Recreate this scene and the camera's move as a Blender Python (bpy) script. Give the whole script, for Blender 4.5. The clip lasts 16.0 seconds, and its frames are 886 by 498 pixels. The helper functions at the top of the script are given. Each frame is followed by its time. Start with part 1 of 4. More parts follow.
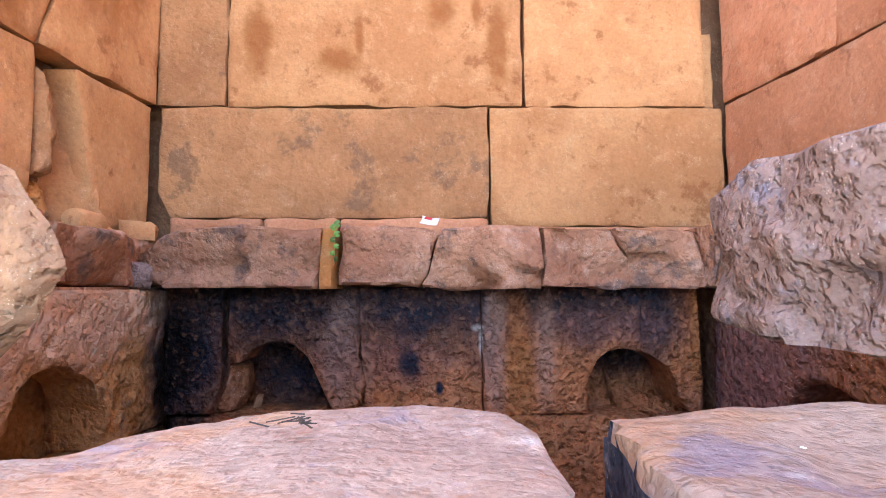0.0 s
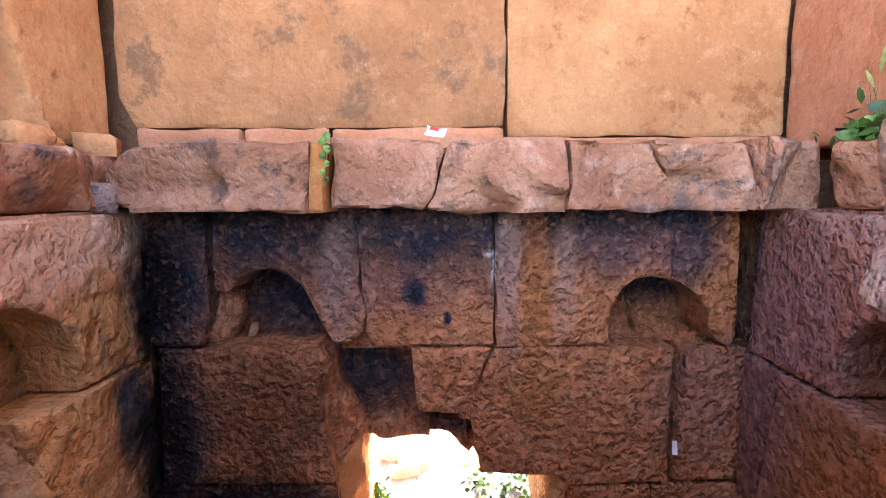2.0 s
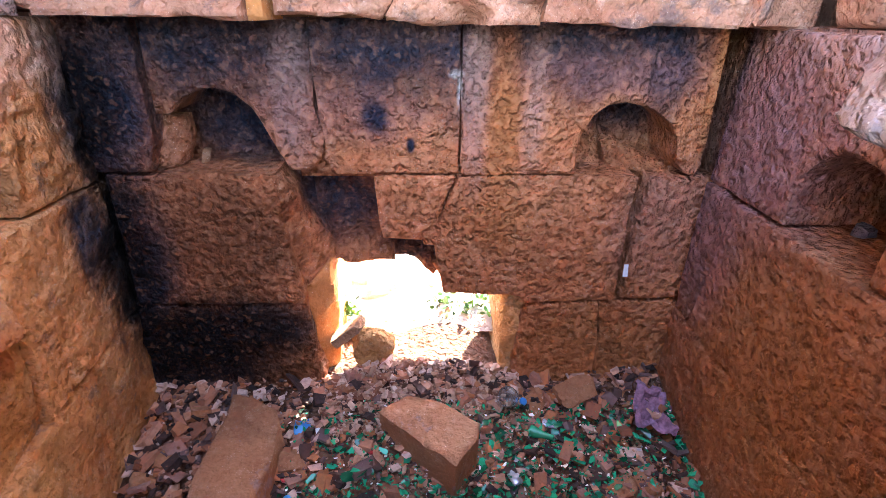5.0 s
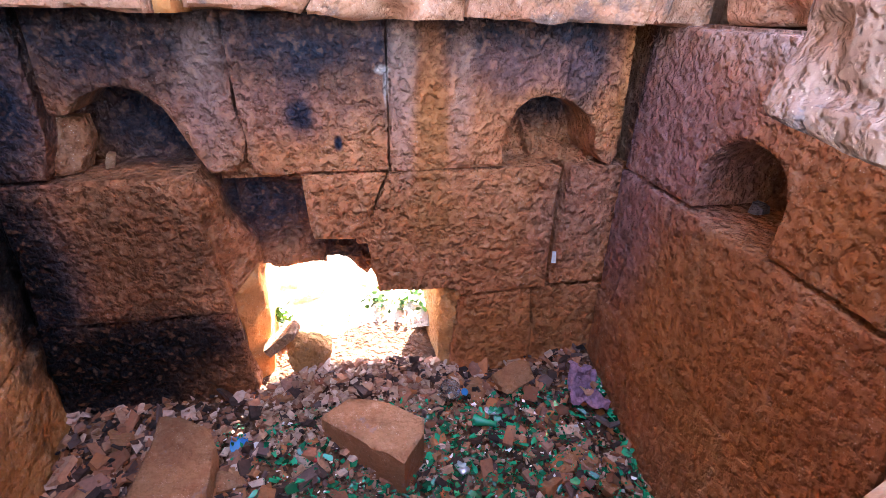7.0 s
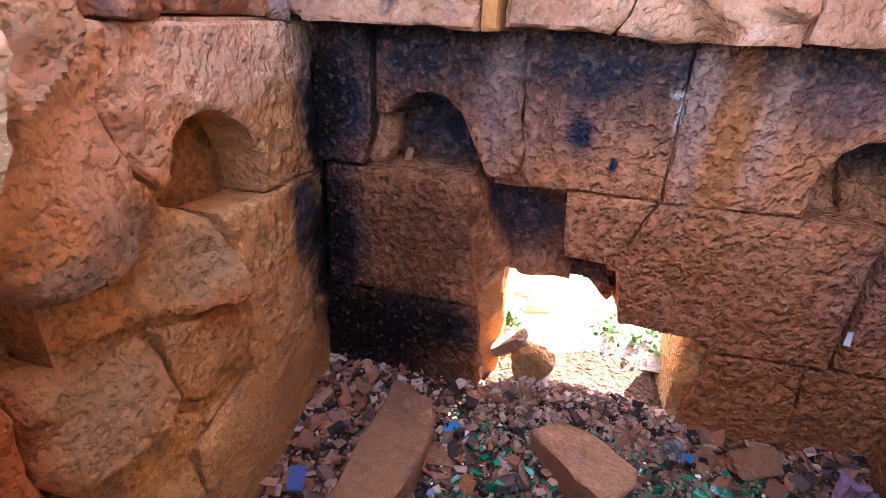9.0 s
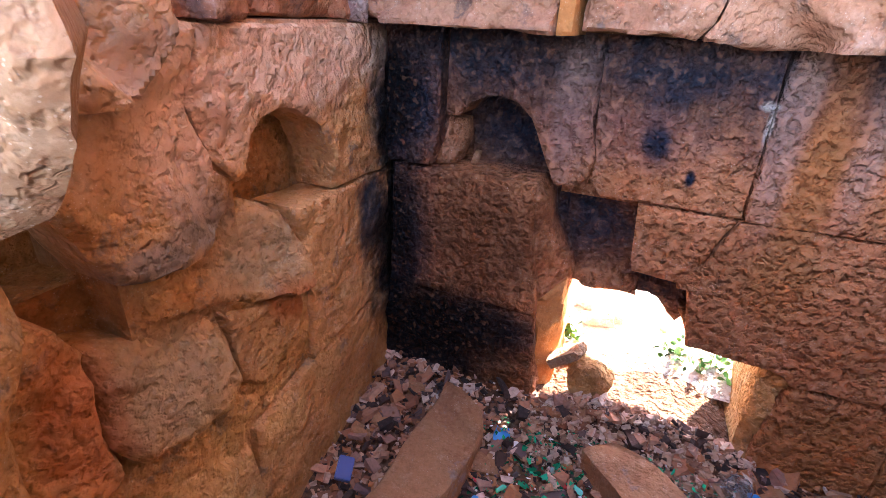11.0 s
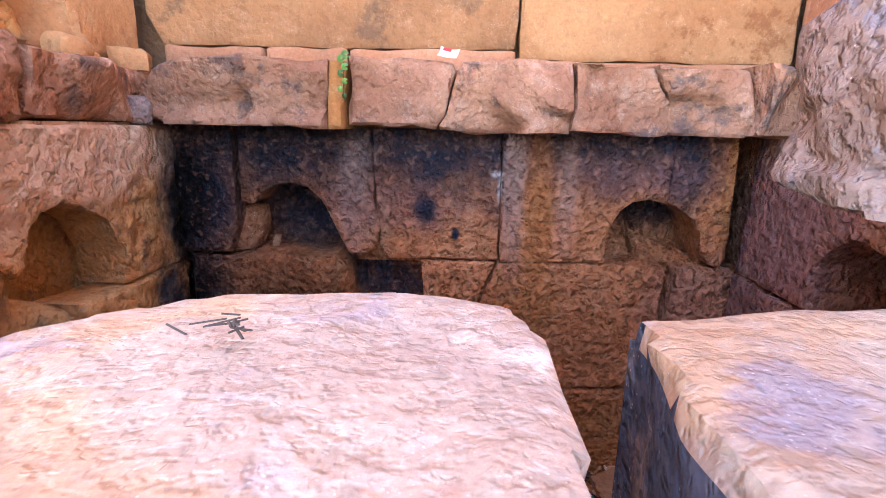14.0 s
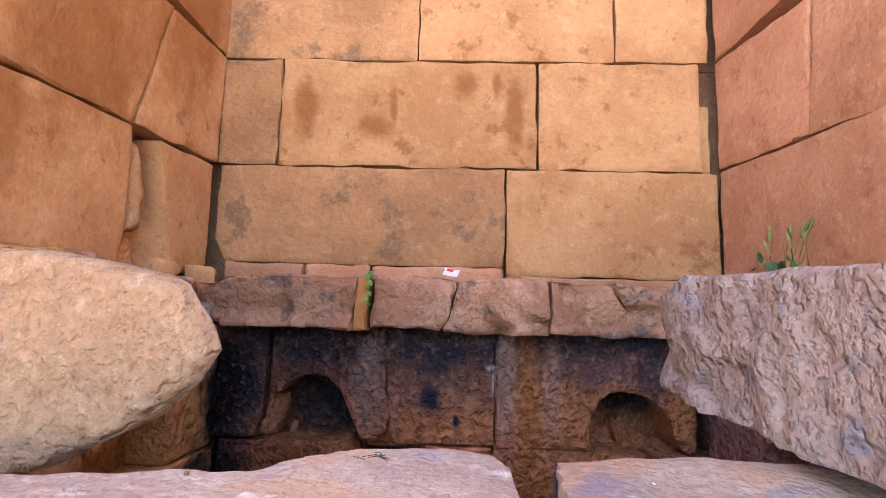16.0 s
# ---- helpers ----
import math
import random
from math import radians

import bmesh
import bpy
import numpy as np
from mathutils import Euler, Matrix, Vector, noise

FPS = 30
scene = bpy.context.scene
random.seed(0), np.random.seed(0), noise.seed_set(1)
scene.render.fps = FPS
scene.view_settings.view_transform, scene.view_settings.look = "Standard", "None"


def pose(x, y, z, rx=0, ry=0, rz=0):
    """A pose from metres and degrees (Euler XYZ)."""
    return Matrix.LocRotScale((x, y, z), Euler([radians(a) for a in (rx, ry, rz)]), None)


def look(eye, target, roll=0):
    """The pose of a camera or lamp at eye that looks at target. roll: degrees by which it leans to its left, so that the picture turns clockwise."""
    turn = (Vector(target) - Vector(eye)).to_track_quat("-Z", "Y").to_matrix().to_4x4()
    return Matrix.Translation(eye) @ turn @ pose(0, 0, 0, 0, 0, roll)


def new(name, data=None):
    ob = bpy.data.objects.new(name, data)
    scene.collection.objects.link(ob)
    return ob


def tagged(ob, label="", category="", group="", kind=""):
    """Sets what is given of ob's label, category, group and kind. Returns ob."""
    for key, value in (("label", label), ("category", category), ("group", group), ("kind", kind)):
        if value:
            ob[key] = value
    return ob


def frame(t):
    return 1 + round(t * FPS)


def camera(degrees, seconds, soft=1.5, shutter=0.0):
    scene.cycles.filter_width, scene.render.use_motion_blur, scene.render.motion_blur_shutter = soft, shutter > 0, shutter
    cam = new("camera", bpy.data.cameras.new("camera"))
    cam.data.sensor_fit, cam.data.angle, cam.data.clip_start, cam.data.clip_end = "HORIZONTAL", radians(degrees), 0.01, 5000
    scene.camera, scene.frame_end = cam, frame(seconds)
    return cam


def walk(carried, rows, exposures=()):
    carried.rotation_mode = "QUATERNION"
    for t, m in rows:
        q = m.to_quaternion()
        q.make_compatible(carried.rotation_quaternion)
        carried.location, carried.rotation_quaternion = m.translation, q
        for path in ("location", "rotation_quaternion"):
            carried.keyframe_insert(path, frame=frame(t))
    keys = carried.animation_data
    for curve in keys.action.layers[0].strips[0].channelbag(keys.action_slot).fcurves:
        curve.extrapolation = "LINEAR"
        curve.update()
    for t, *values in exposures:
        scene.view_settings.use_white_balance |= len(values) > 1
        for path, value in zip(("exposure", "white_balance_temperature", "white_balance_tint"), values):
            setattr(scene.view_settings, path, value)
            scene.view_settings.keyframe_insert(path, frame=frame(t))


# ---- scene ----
cam = camera(83.1, 16.0, 0.75)
PATH = [
    (0, (0.206, 0.136, 1.345), (0.232, 1.631, 1.462), -0.1),
    (0.2, (0.209, 0.159, 1.357), (0.232, 1.655, 1.459), -0.1),
    (0.5, (0.209, 0.198, 1.379), (0.229, 1.696, 1.447), -0.1),
    (1, (0.200, 0.271, 1.388), (0.221, 1.771, 1.384), -0.1),
    (1.5, (0.212, 0.328, 1.391), (0.221, 1.825, 1.303), -0.1),
    (1.8, (0.211, 0.351, 1.398), (0.214, 1.845, 1.258), -0.1),
    (2, (0.203, 0.357, 1.401), (0.210, 1.848, 1.232), -0.2),
    (2.5, (0.203, 0.390, 1.400), (0.204, 1.871, 1.157), -0.2),
    (3, (0.205, 0.404, 1.392), (0.200, 1.862, 1.040), -0.2),
    (3.5, (0.216, 0.406, 1.383), (0.206, 1.834, 0.923), -0.2),
    (4, (0.226, 0.412, 1.386), (0.212, 1.798, 0.813), -0.2),
    (4.5, (0.226, 0.410, 1.376), (0.226, 1.772, 0.747), -0.1),
    (5, (0.243, 0.408, 1.381), (0.321, 1.756, 0.728), 1.1),
    (5.2, (0.257, 0.407, 1.382), (0.398, 1.749, 0.728), 1.8),
    (7.3, (0.194, 0.421, 1.380), (0.498, 1.733, 0.721), 1.9),
    (7.5, (0.185, 0.425, 1.385), (0.406, 1.752, 0.722), 1.8),
    (8, (0.148, 0.420, 1.385), (0.181, 1.772, 0.735), 2.3),
    (8.5, (0.121, 0.423, 1.383), (0.014, 1.773, 0.738), 3.2),
    (9, (0.105, 0.416, 1.384), (-0.231, 1.730, 0.741), 2.6),
    (9.5, (0.101, 0.407, 1.385), (-0.395, 1.672, 0.747), 2.6),
    (9.7, (0.101, 0.408, 1.387), (-0.465, 1.639, 0.743), 2.3),
    (11.8, (0.152, 0.439, 1.385), (-0.234, 1.736, 0.740), 4.1),
    (12, (0.165, 0.430, 1.383), (-0.134, 1.758, 0.752), 2.9),
    (12.3, (0.186, 0.407, 1.383), (-0.018, 1.759, 0.764), 1.6),
    (12.5, (0.194, 0.416, 1.378), (0.045, 1.778, 0.764), 1.0),
    (13, (0.211, 0.406, 1.372), (0.161, 1.796, 0.810), 1.2),
    (13.5, (0.220, 0.337, 1.366), (0.198, 1.762, 0.897), 1.7),
    (14, (0.224, 0.226, 1.354), (0.189, 1.684, 1.000), 1.2),
    (14.2, (0.224, 0.176, 1.353), (0.196, 1.644, 1.042), 1.5),
    (14.5, (0.227, 0.118, 1.355), (0.203, 1.600, 1.127), 1.6),
    (15, (0.220, 0.028, 1.380), (0.190, 1.527, 1.333), 1.5),
    (15.5, (0.205, -0.038, 1.398), (0.172, 1.460, 1.467), 1.6),
    (16, (0.203, -0.114, 1.421), (0.167, 1.374, 1.609), 1.7),
]
walk(cam, [(t, look(eye, target, roll)) for t, eye, target, roll in PATH], [(0.0, 3.45, 6600, 17), (1.0, 3.68, 6550, 17), (2.5, 3.87, 6400, 18), (3.5, 4.2, 6400, 18), (5.0, 4.5, 6450, 18), (7.5, 4.43, 6400, 18), (9.5, 4.12, 6400, 18), (12.5, 4.12, 6400, 18), (13.5, 4.05, 6500, 18), (14.5, 3.72, 6600, 17), (16.0, 3.15, 6600, 17)])

# ---- light ----
world = bpy.data.worlds.new("sky")
scene.world = world
world.use_nodes = True
sky = world.node_tree.nodes.new("ShaderNodeTexSky")
sky.sky_type, sky.sun_disc = "NISHITA", False
sky.sun_elevation, sky.sun_rotation = radians(45), radians(26.6)
world.node_tree.links.new(sky.outputs[0], world.node_tree.nodes["Background"].inputs[0])
world.node_tree.nodes["Background"].inputs[1].default_value = 0.15
lamp = bpy.data.lights.new("sun", "SUN")
lamp.energy, lamp.angle, lamp.color = 5.0, radians(0.5), (1.0, 0.93, 0.82)
sun = new("sun", lamp)
sun.matrix_world = look((2.2, 4.4, 4.95), (0, 0, 0))

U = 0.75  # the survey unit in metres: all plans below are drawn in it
rng = np.random.default_rng(7)


# ---- numeric noise ----
def lattice(i, j, k, seed):
    n = (i * 374761393 + j * 668265263 + k * 2147483647 + seed * 144665) & 0xFFFFFFFF
    n = ((n ^ (n >> 13)) * 1274126177) & 0xFFFFFFFF
    return ((n ^ (n >> 16)) & 0xFFFF) / 32767.5 - 1.0


def value_noise(p, seed=0):
    """Smooth noise of the points p (n x 3), about -1 to 1."""
    b = np.floor(p).astype(np.int64)
    f = p - b
    f = f * f * (3 - 2 * f)
    out = np.zeros(len(p))
    for dx in (0, 1):
        for dy in (0, 1):
            for dz in (0, 1):
                w = (f[:, 0] if dx else 1 - f[:, 0]) * (f[:, 1] if dy else 1 - f[:, 1]) * (f[:, 2] if dz else 1 - f[:, 2])
                out += w * lattice(b[:, 0] + dx, b[:, 1] + dy, b[:, 2] + dz, seed)
    return out


def fractal(p, freq, seed=0, octaves=4):
    out, gain = np.zeros(len(p)), 1.0
    for o in range(octaves):
        out += gain * value_noise(p * freq + 17.3 * o, seed + o)
        freq, gain = freq * 2.1, gain * 0.5
    return out


def facets(p, freq, seed=0):
    """Tilted flat chips, as on broken stone: every cell has its own slope."""
    q = p * freq + 0.35 * np.stack([value_noise(p * freq * 0.8, seed + k) for k in (5, 6, 7)], 1)
    b = np.floor(q).astype(np.int64)
    total, value = np.full(len(p), 1e-9), np.zeros(len(p))
    for dx in (-1, 0, 1):
        for dy in (-1, 0, 1):
            for dz in (-1, 0, 1):
                c = b + (dx, dy, dz)
                r = [lattice(c[:, 0], c[:, 1], c[:, 2], seed + 11 * s) for s in range(1, 8)]
                away = q - (c + 0.5 + 0.45 * np.stack(r[:3], 1))
                w = np.exp(-16.0 * (away ** 2).sum(1))
                total += w
                value += w * (0.5 * r[3] + away[:, 0] * r[4] + away[:, 1] * r[5] + away[:, 2] * r[6])
    return value / total


# ---- materials ----
def link(nt, a, b):
    nt.links.new(a, b)


def mix(nt, fac, a, b, mode="MIX"):
    n = nt.nodes.new("ShaderNodeMix")
    n.data_type, n.blend_type = "RGBA", mode
    for socket, v in ((n.inputs[0], fac), (n.inputs[6], a), (n.inputs[7], b)):
        if isinstance(v, (tuple, float, int)):
            socket.default_value = (*v, 1) if isinstance(v, tuple) else v
        else:
            link(nt, v, socket)
    return n.outputs[2]


def ramp(nt, v, lo, hi, a=0.0, b=1.0):
    n = nt.nodes.new("ShaderNodeMapRange")
    n.interpolation_type = "SMOOTHSTEP"
    link(nt, v, n.inputs[0])
    for k, x in enumerate((lo, hi, a, b)):
        n.inputs[k + 1].default_value = x
    return n.outputs[0]


def calc(nt, op, a, b):
    n = nt.nodes.new("ShaderNodeMath")
    n.operation = op
    for socket, v in zip(n.inputs, (a, b)):
        if isinstance(v, (float, int)):
            socket.default_value = v
        else:
            link(nt, v, socket)
    return n.outputs[0]


def noise_of(nt, place, scale, detail=4.0, rough=0.55):
    n = nt.nodes.new("ShaderNodeTexNoise")
    n.inputs["Scale"].default_value, n.inputs["Detail"].default_value, n.inputs["Roughness"].default_value = scale, detail, rough
    link(nt, place, n.inputs["Vector"])
    return n.outputs[0]


def stain_light_mask(nt, place, wobble, spots, ragged):
    """Where soft-edged stains and painted light or shade lie: spots of (x, y, z, rx, ry, rz) in survey units, with torn
    outlines.
    """
    mask = None
    for x, y, z, rx, ry, rz in spots:
        at = nt.nodes.new("ShaderNodeMapping")
        at.vector_type = "TEXTURE"
        at.inputs["Location"].default_value = (x * U, y * U, z * U)
        at.inputs["Scale"].default_value = (rx * U, ry * U, rz * U)
        link(nt, place, at.inputs["Vector"])
        length = nt.nodes.new("ShaderNodeVectorMath")
        length.operation = "LENGTH"
        link(nt, at.outputs[0], length.inputs[0])
        one = ramp(nt, calc(nt, "ADD", length.outputs["Value"], calc(nt, "MULTIPLY", calc(nt, "SUBTRACT", wobble, 0.5), ragged * 1.4)), 0.45, 1.4, 0.97, 0)
        mask = one if mask is None else calc(nt, "MAXIMUM", mask, one)
    return mask


def stone(name, light, dark, patch, stain=None, pits=0.5, bump=0.5, deep=0.018, stain_shade=None, streaks=False, vary=0.12, stain_shade_colour=None, ragged=1.9, marks=(), coarse=0.9, stain_scale=6.5, stain_from=0.57, close=1.0, mottle=()):
    """Weathered stone: two tones, blotches, specks and pits. stain_shade: a list of (x, y, z, rx, ry, rz) smoke stains
    and painted-in shade, in survey units.
    marks: (colour, strength, raggedness, such a list), for runs, patches of other colours and painted-in light, laid on
    in turn. close: finer grain, for stones near the eye. mottle: (colour, scale, threshold, strength) of broad patches."""
    m = bpy.data.materials.new(name)
    m.use_nodes = True
    nt = m.node_tree
    bsdf = nt.nodes["Principled BSDF"]
    place = nt.nodes.new("ShaderNodeNewGeometry").outputs["Position"]
    each = nt.nodes.new("ShaderNodeObjectInfo").outputs["Random"]
    big, mid, fine = noise_of(nt, place, 3.2, 5), noise_of(nt, place, 14 * close, 6, 0.65), noise_of(nt, place, 90 * close, 8, 0.78)
    colour = mix(nt, ramp(nt, big, 0.35, 0.65), light, dark)
    colour = mix(nt, ramp(nt, mid, 0.52, 0.72, 0, 0.7), colour, patch)
    if stain:
        colour = mix(nt, ramp(nt, noise_of(nt, place, stain_scale, 8, 0.7), stain_from, stain_from + 0.09, 0, 0.8), colour, stain)
    for tint, width, start, strength in mottle:
        colour = mix(nt, ramp(nt, noise_of(nt, place, width, 6, 0.62), start, start + 0.1, 0, strength), colour, tint)
    colour = mix(nt, ramp(nt, fine, 0.4, 0.7, 0.0, 0.22), colour, (0.10, 0.045, 0.025))
    colour = mix(nt, ramp(nt, noise_of(nt, place, 26 * close, 5, 0.7), 0.5, 0.72, 0.0, 0.25), colour, tuple(0.45 * c for c in dark))
    colour = mix(nt, ramp(nt, noise_of(nt, place, 48 * close, 7, 0.75), 0.56, 0.68, 0.0, 0.24), colour, tuple(min(1.0, 1.35 * c) for c in patch))
    vor = nt.nodes.new("ShaderNodeTexVoronoi")
    vor.inputs["Scale"].default_value = 115 * close
    link(nt, place, vor.inputs["Vector"])
    speck = ramp(nt, vor.outputs["Distance"], 0.11, 0.2, 1, 0)
    colour = mix(nt, calc(nt, "MULTIPLY", speck, ramp(nt, mid, 0.45, 0.6, 0, 0.55)), colour, (0.75, 0.62, 0.5))
    if streaks:
        squash = nt.nodes.new("ShaderNodeMapping")
        squash.inputs["Scale"].default_value = (7, 7, 0.7)
        link(nt, place, squash.inputs["Vector"])
        run = noise_of(nt, squash.outputs[0], 1.3, 4)
        colour = mix(nt, ramp(nt, run, 0.55, 0.75, 0, 0.22), colour, (0.5, 0.36, 0.26))
    if stain_shade:
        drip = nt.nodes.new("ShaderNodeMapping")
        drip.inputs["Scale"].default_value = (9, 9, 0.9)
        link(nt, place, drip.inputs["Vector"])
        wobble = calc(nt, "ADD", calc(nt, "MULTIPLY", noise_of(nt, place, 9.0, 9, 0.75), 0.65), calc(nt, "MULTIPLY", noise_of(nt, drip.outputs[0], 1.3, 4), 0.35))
        mask = stain_light_mask(nt, place, wobble, stain_shade, ragged)
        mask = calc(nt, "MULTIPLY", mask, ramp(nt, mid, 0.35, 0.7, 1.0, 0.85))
        colour = mix(nt, mask, colour, stain_shade_colour or SOOT_SHADE)
        if not stain_shade_colour:
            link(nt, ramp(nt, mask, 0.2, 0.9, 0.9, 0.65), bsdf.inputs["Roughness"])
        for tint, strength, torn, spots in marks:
            colour = mix(nt, calc(nt, "MULTIPLY", stain_light_mask(nt, place, wobble, spots, torn), strength), colour, tint)
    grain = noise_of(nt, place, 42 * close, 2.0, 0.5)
    # relief shading painted into the colour: hollows darker, crests lighter
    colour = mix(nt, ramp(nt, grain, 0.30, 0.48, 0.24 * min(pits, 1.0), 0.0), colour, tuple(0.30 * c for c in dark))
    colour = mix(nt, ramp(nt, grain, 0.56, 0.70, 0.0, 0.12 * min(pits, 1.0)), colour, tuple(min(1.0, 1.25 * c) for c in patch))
    tone = calc(nt, "ADD", calc(nt, "MULTIPLY", each, 2 * vary), 1 - vary)
    hsv = nt.nodes.new("ShaderNodeHueSaturation")
    link(nt, tone, hsv.inputs["Value"])
    link(nt, colour, hsv.inputs["Color"])
    link(nt, hsv.outputs[0], bsdf.inputs["Base Color"])
    bsdf.inputs["Roughness"].default_value = 0.9
    bsdf.inputs["Specular IOR Level"].default_value = 0.1
    peck = noise_of(nt, place, 36 * close, 1.5, 0.45)
    height = calc(nt, "ADD", calc(nt, "MULTIPLY", noise_of(nt, place, 13 * close, 3, 0.5), coarse), calc(nt, "MULTIPLY", fine, 0.14))
    height = calc(nt, "ADD", height, calc(nt, "MULTIPLY", peck, 0.5 + 0.3 * pits))
    height = calc(nt, "ADD", height, ramp(nt, grain, 0.34, 0.56, 0.0, 0.15 + 0.33 * pits))
    pit = nt.nodes.new("ShaderNodeTexVoronoi")
    pit.inputs["Scale"].default_value, pit.inputs["Randomness"].default_value = 55 * close, 1.0
    shaken = nt.nodes.new("ShaderNodeVectorMath")
    shaken.operation = "MULTIPLY_ADD"
    link(nt, noise_of(nt, place, 30, 2), shaken.inputs[0])
    shaken.inputs[1].default_value = (0.05, 0.05, 0.05)
    link(nt, place, shaken.inputs[2])
    link(nt, shaken.outputs[0], pit.inputs["Vector"])
    height = calc(nt, "ADD", height, ramp(nt, pit.outputs["Distance"], 0.05, 0.35, -0.22 * pits, 0))
    b = nt.nodes.new("ShaderNodeBump")
    b.inputs["Strength"].default_value, b.inputs["Distance"].default_value = min(bump, 1.0), deep / close
    link(nt, height, b.inputs["Height"])
    link(nt, b.outputs[0], bsdf.inputs["Normal"])
    return m


# smoke black with a blue skylight tint and shade mixed into the colour
SOOT_SHADE = (0.010, 0.023, 0.044)
ashlar = stone("ashlar stone", (0.58, 0.32, 0.155), (0.46, 0.23, 0.105), (0.62, 0.38, 0.20), (0.33, 0.14, 0.06), 0.35, 0.32, vary=0.13, stain_shade_colour=(0.30, 0.125, 0.045),
               stain_shade=[(-0.674, 2.78, 3.12, 0.07, 0.2, 0.19), (-0.235, 2.78, 3.01, 0.12, 0.2, 0.09), (-0.13, 2.78, 3.15, 0.03, 0.2, 0.13), (0.326, 2.78, 3.29, 0.08, 0.2, 0.10), (0.50, 2.78, 3.29, 0.03, 0.2, 0.09), (0.625, 2.78, 3.08, 0.065, 0.2, 0.2), (-1.19, 1.65, 3.7, 0.2, 0.7, 0.6), (-1.19, 2.3, 3.5, 0.2, 0.4, 0.5), (-1.19, 1.6, 2.95, 0.2, 0.45, 0.4), (-1.19, 1.2, 2.5, 0.2, 0.3, 0.3)])
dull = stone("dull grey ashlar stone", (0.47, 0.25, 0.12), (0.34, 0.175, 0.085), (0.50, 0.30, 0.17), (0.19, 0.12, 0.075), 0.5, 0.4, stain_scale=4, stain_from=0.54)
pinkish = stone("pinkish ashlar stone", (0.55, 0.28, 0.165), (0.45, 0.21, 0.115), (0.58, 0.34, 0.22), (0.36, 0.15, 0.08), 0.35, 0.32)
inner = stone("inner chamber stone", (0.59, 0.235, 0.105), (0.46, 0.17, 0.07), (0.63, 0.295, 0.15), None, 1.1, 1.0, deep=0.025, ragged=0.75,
              # first row: soot under the ledge, with the ledge's shade painted into it
              stain_shade=[(-0.45, 2.6, 1.84, 0.75, 0.5, 0.42), (0.24, 2.6, 1.84, 0.60, 0.5, 0.42), (1.04, 2.6, 1.84, 0.60, 0.5, 0.36), (1.36, 2.6, 1.70, 0.14, 0.5, 0.28),
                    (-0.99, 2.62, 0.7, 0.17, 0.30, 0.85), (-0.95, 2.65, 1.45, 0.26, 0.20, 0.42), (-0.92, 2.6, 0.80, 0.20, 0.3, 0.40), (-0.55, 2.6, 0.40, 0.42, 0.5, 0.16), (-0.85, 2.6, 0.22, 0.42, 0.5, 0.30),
                    # after two small spots: painted shade in niche backs, hole cavity and corner gap
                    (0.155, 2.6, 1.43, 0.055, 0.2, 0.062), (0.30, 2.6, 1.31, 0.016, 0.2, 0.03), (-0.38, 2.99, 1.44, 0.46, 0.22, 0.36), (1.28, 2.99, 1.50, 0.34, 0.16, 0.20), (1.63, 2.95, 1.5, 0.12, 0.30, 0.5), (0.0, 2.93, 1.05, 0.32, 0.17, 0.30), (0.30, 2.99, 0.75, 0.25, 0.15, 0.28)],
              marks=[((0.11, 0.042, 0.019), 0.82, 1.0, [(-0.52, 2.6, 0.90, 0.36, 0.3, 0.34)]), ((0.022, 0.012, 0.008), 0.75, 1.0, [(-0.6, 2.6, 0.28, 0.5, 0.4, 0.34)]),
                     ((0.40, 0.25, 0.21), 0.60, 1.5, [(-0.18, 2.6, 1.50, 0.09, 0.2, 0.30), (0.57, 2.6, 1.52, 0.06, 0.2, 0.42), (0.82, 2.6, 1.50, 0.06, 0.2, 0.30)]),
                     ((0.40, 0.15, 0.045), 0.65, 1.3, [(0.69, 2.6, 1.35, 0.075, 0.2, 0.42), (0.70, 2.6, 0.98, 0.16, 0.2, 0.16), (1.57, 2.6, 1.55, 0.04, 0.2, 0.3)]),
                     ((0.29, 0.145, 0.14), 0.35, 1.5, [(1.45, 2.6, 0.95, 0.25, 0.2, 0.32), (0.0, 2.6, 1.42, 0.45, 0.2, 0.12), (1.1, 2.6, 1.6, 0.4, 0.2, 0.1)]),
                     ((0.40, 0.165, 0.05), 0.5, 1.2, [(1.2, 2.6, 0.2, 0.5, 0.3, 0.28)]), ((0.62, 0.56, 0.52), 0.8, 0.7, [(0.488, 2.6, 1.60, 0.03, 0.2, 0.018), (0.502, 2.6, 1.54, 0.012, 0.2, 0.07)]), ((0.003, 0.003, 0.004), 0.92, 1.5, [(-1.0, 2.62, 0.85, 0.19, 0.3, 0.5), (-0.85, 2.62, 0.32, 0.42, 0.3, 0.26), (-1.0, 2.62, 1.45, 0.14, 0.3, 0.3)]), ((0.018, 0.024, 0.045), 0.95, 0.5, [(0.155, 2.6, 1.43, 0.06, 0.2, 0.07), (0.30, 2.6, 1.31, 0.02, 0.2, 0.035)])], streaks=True)
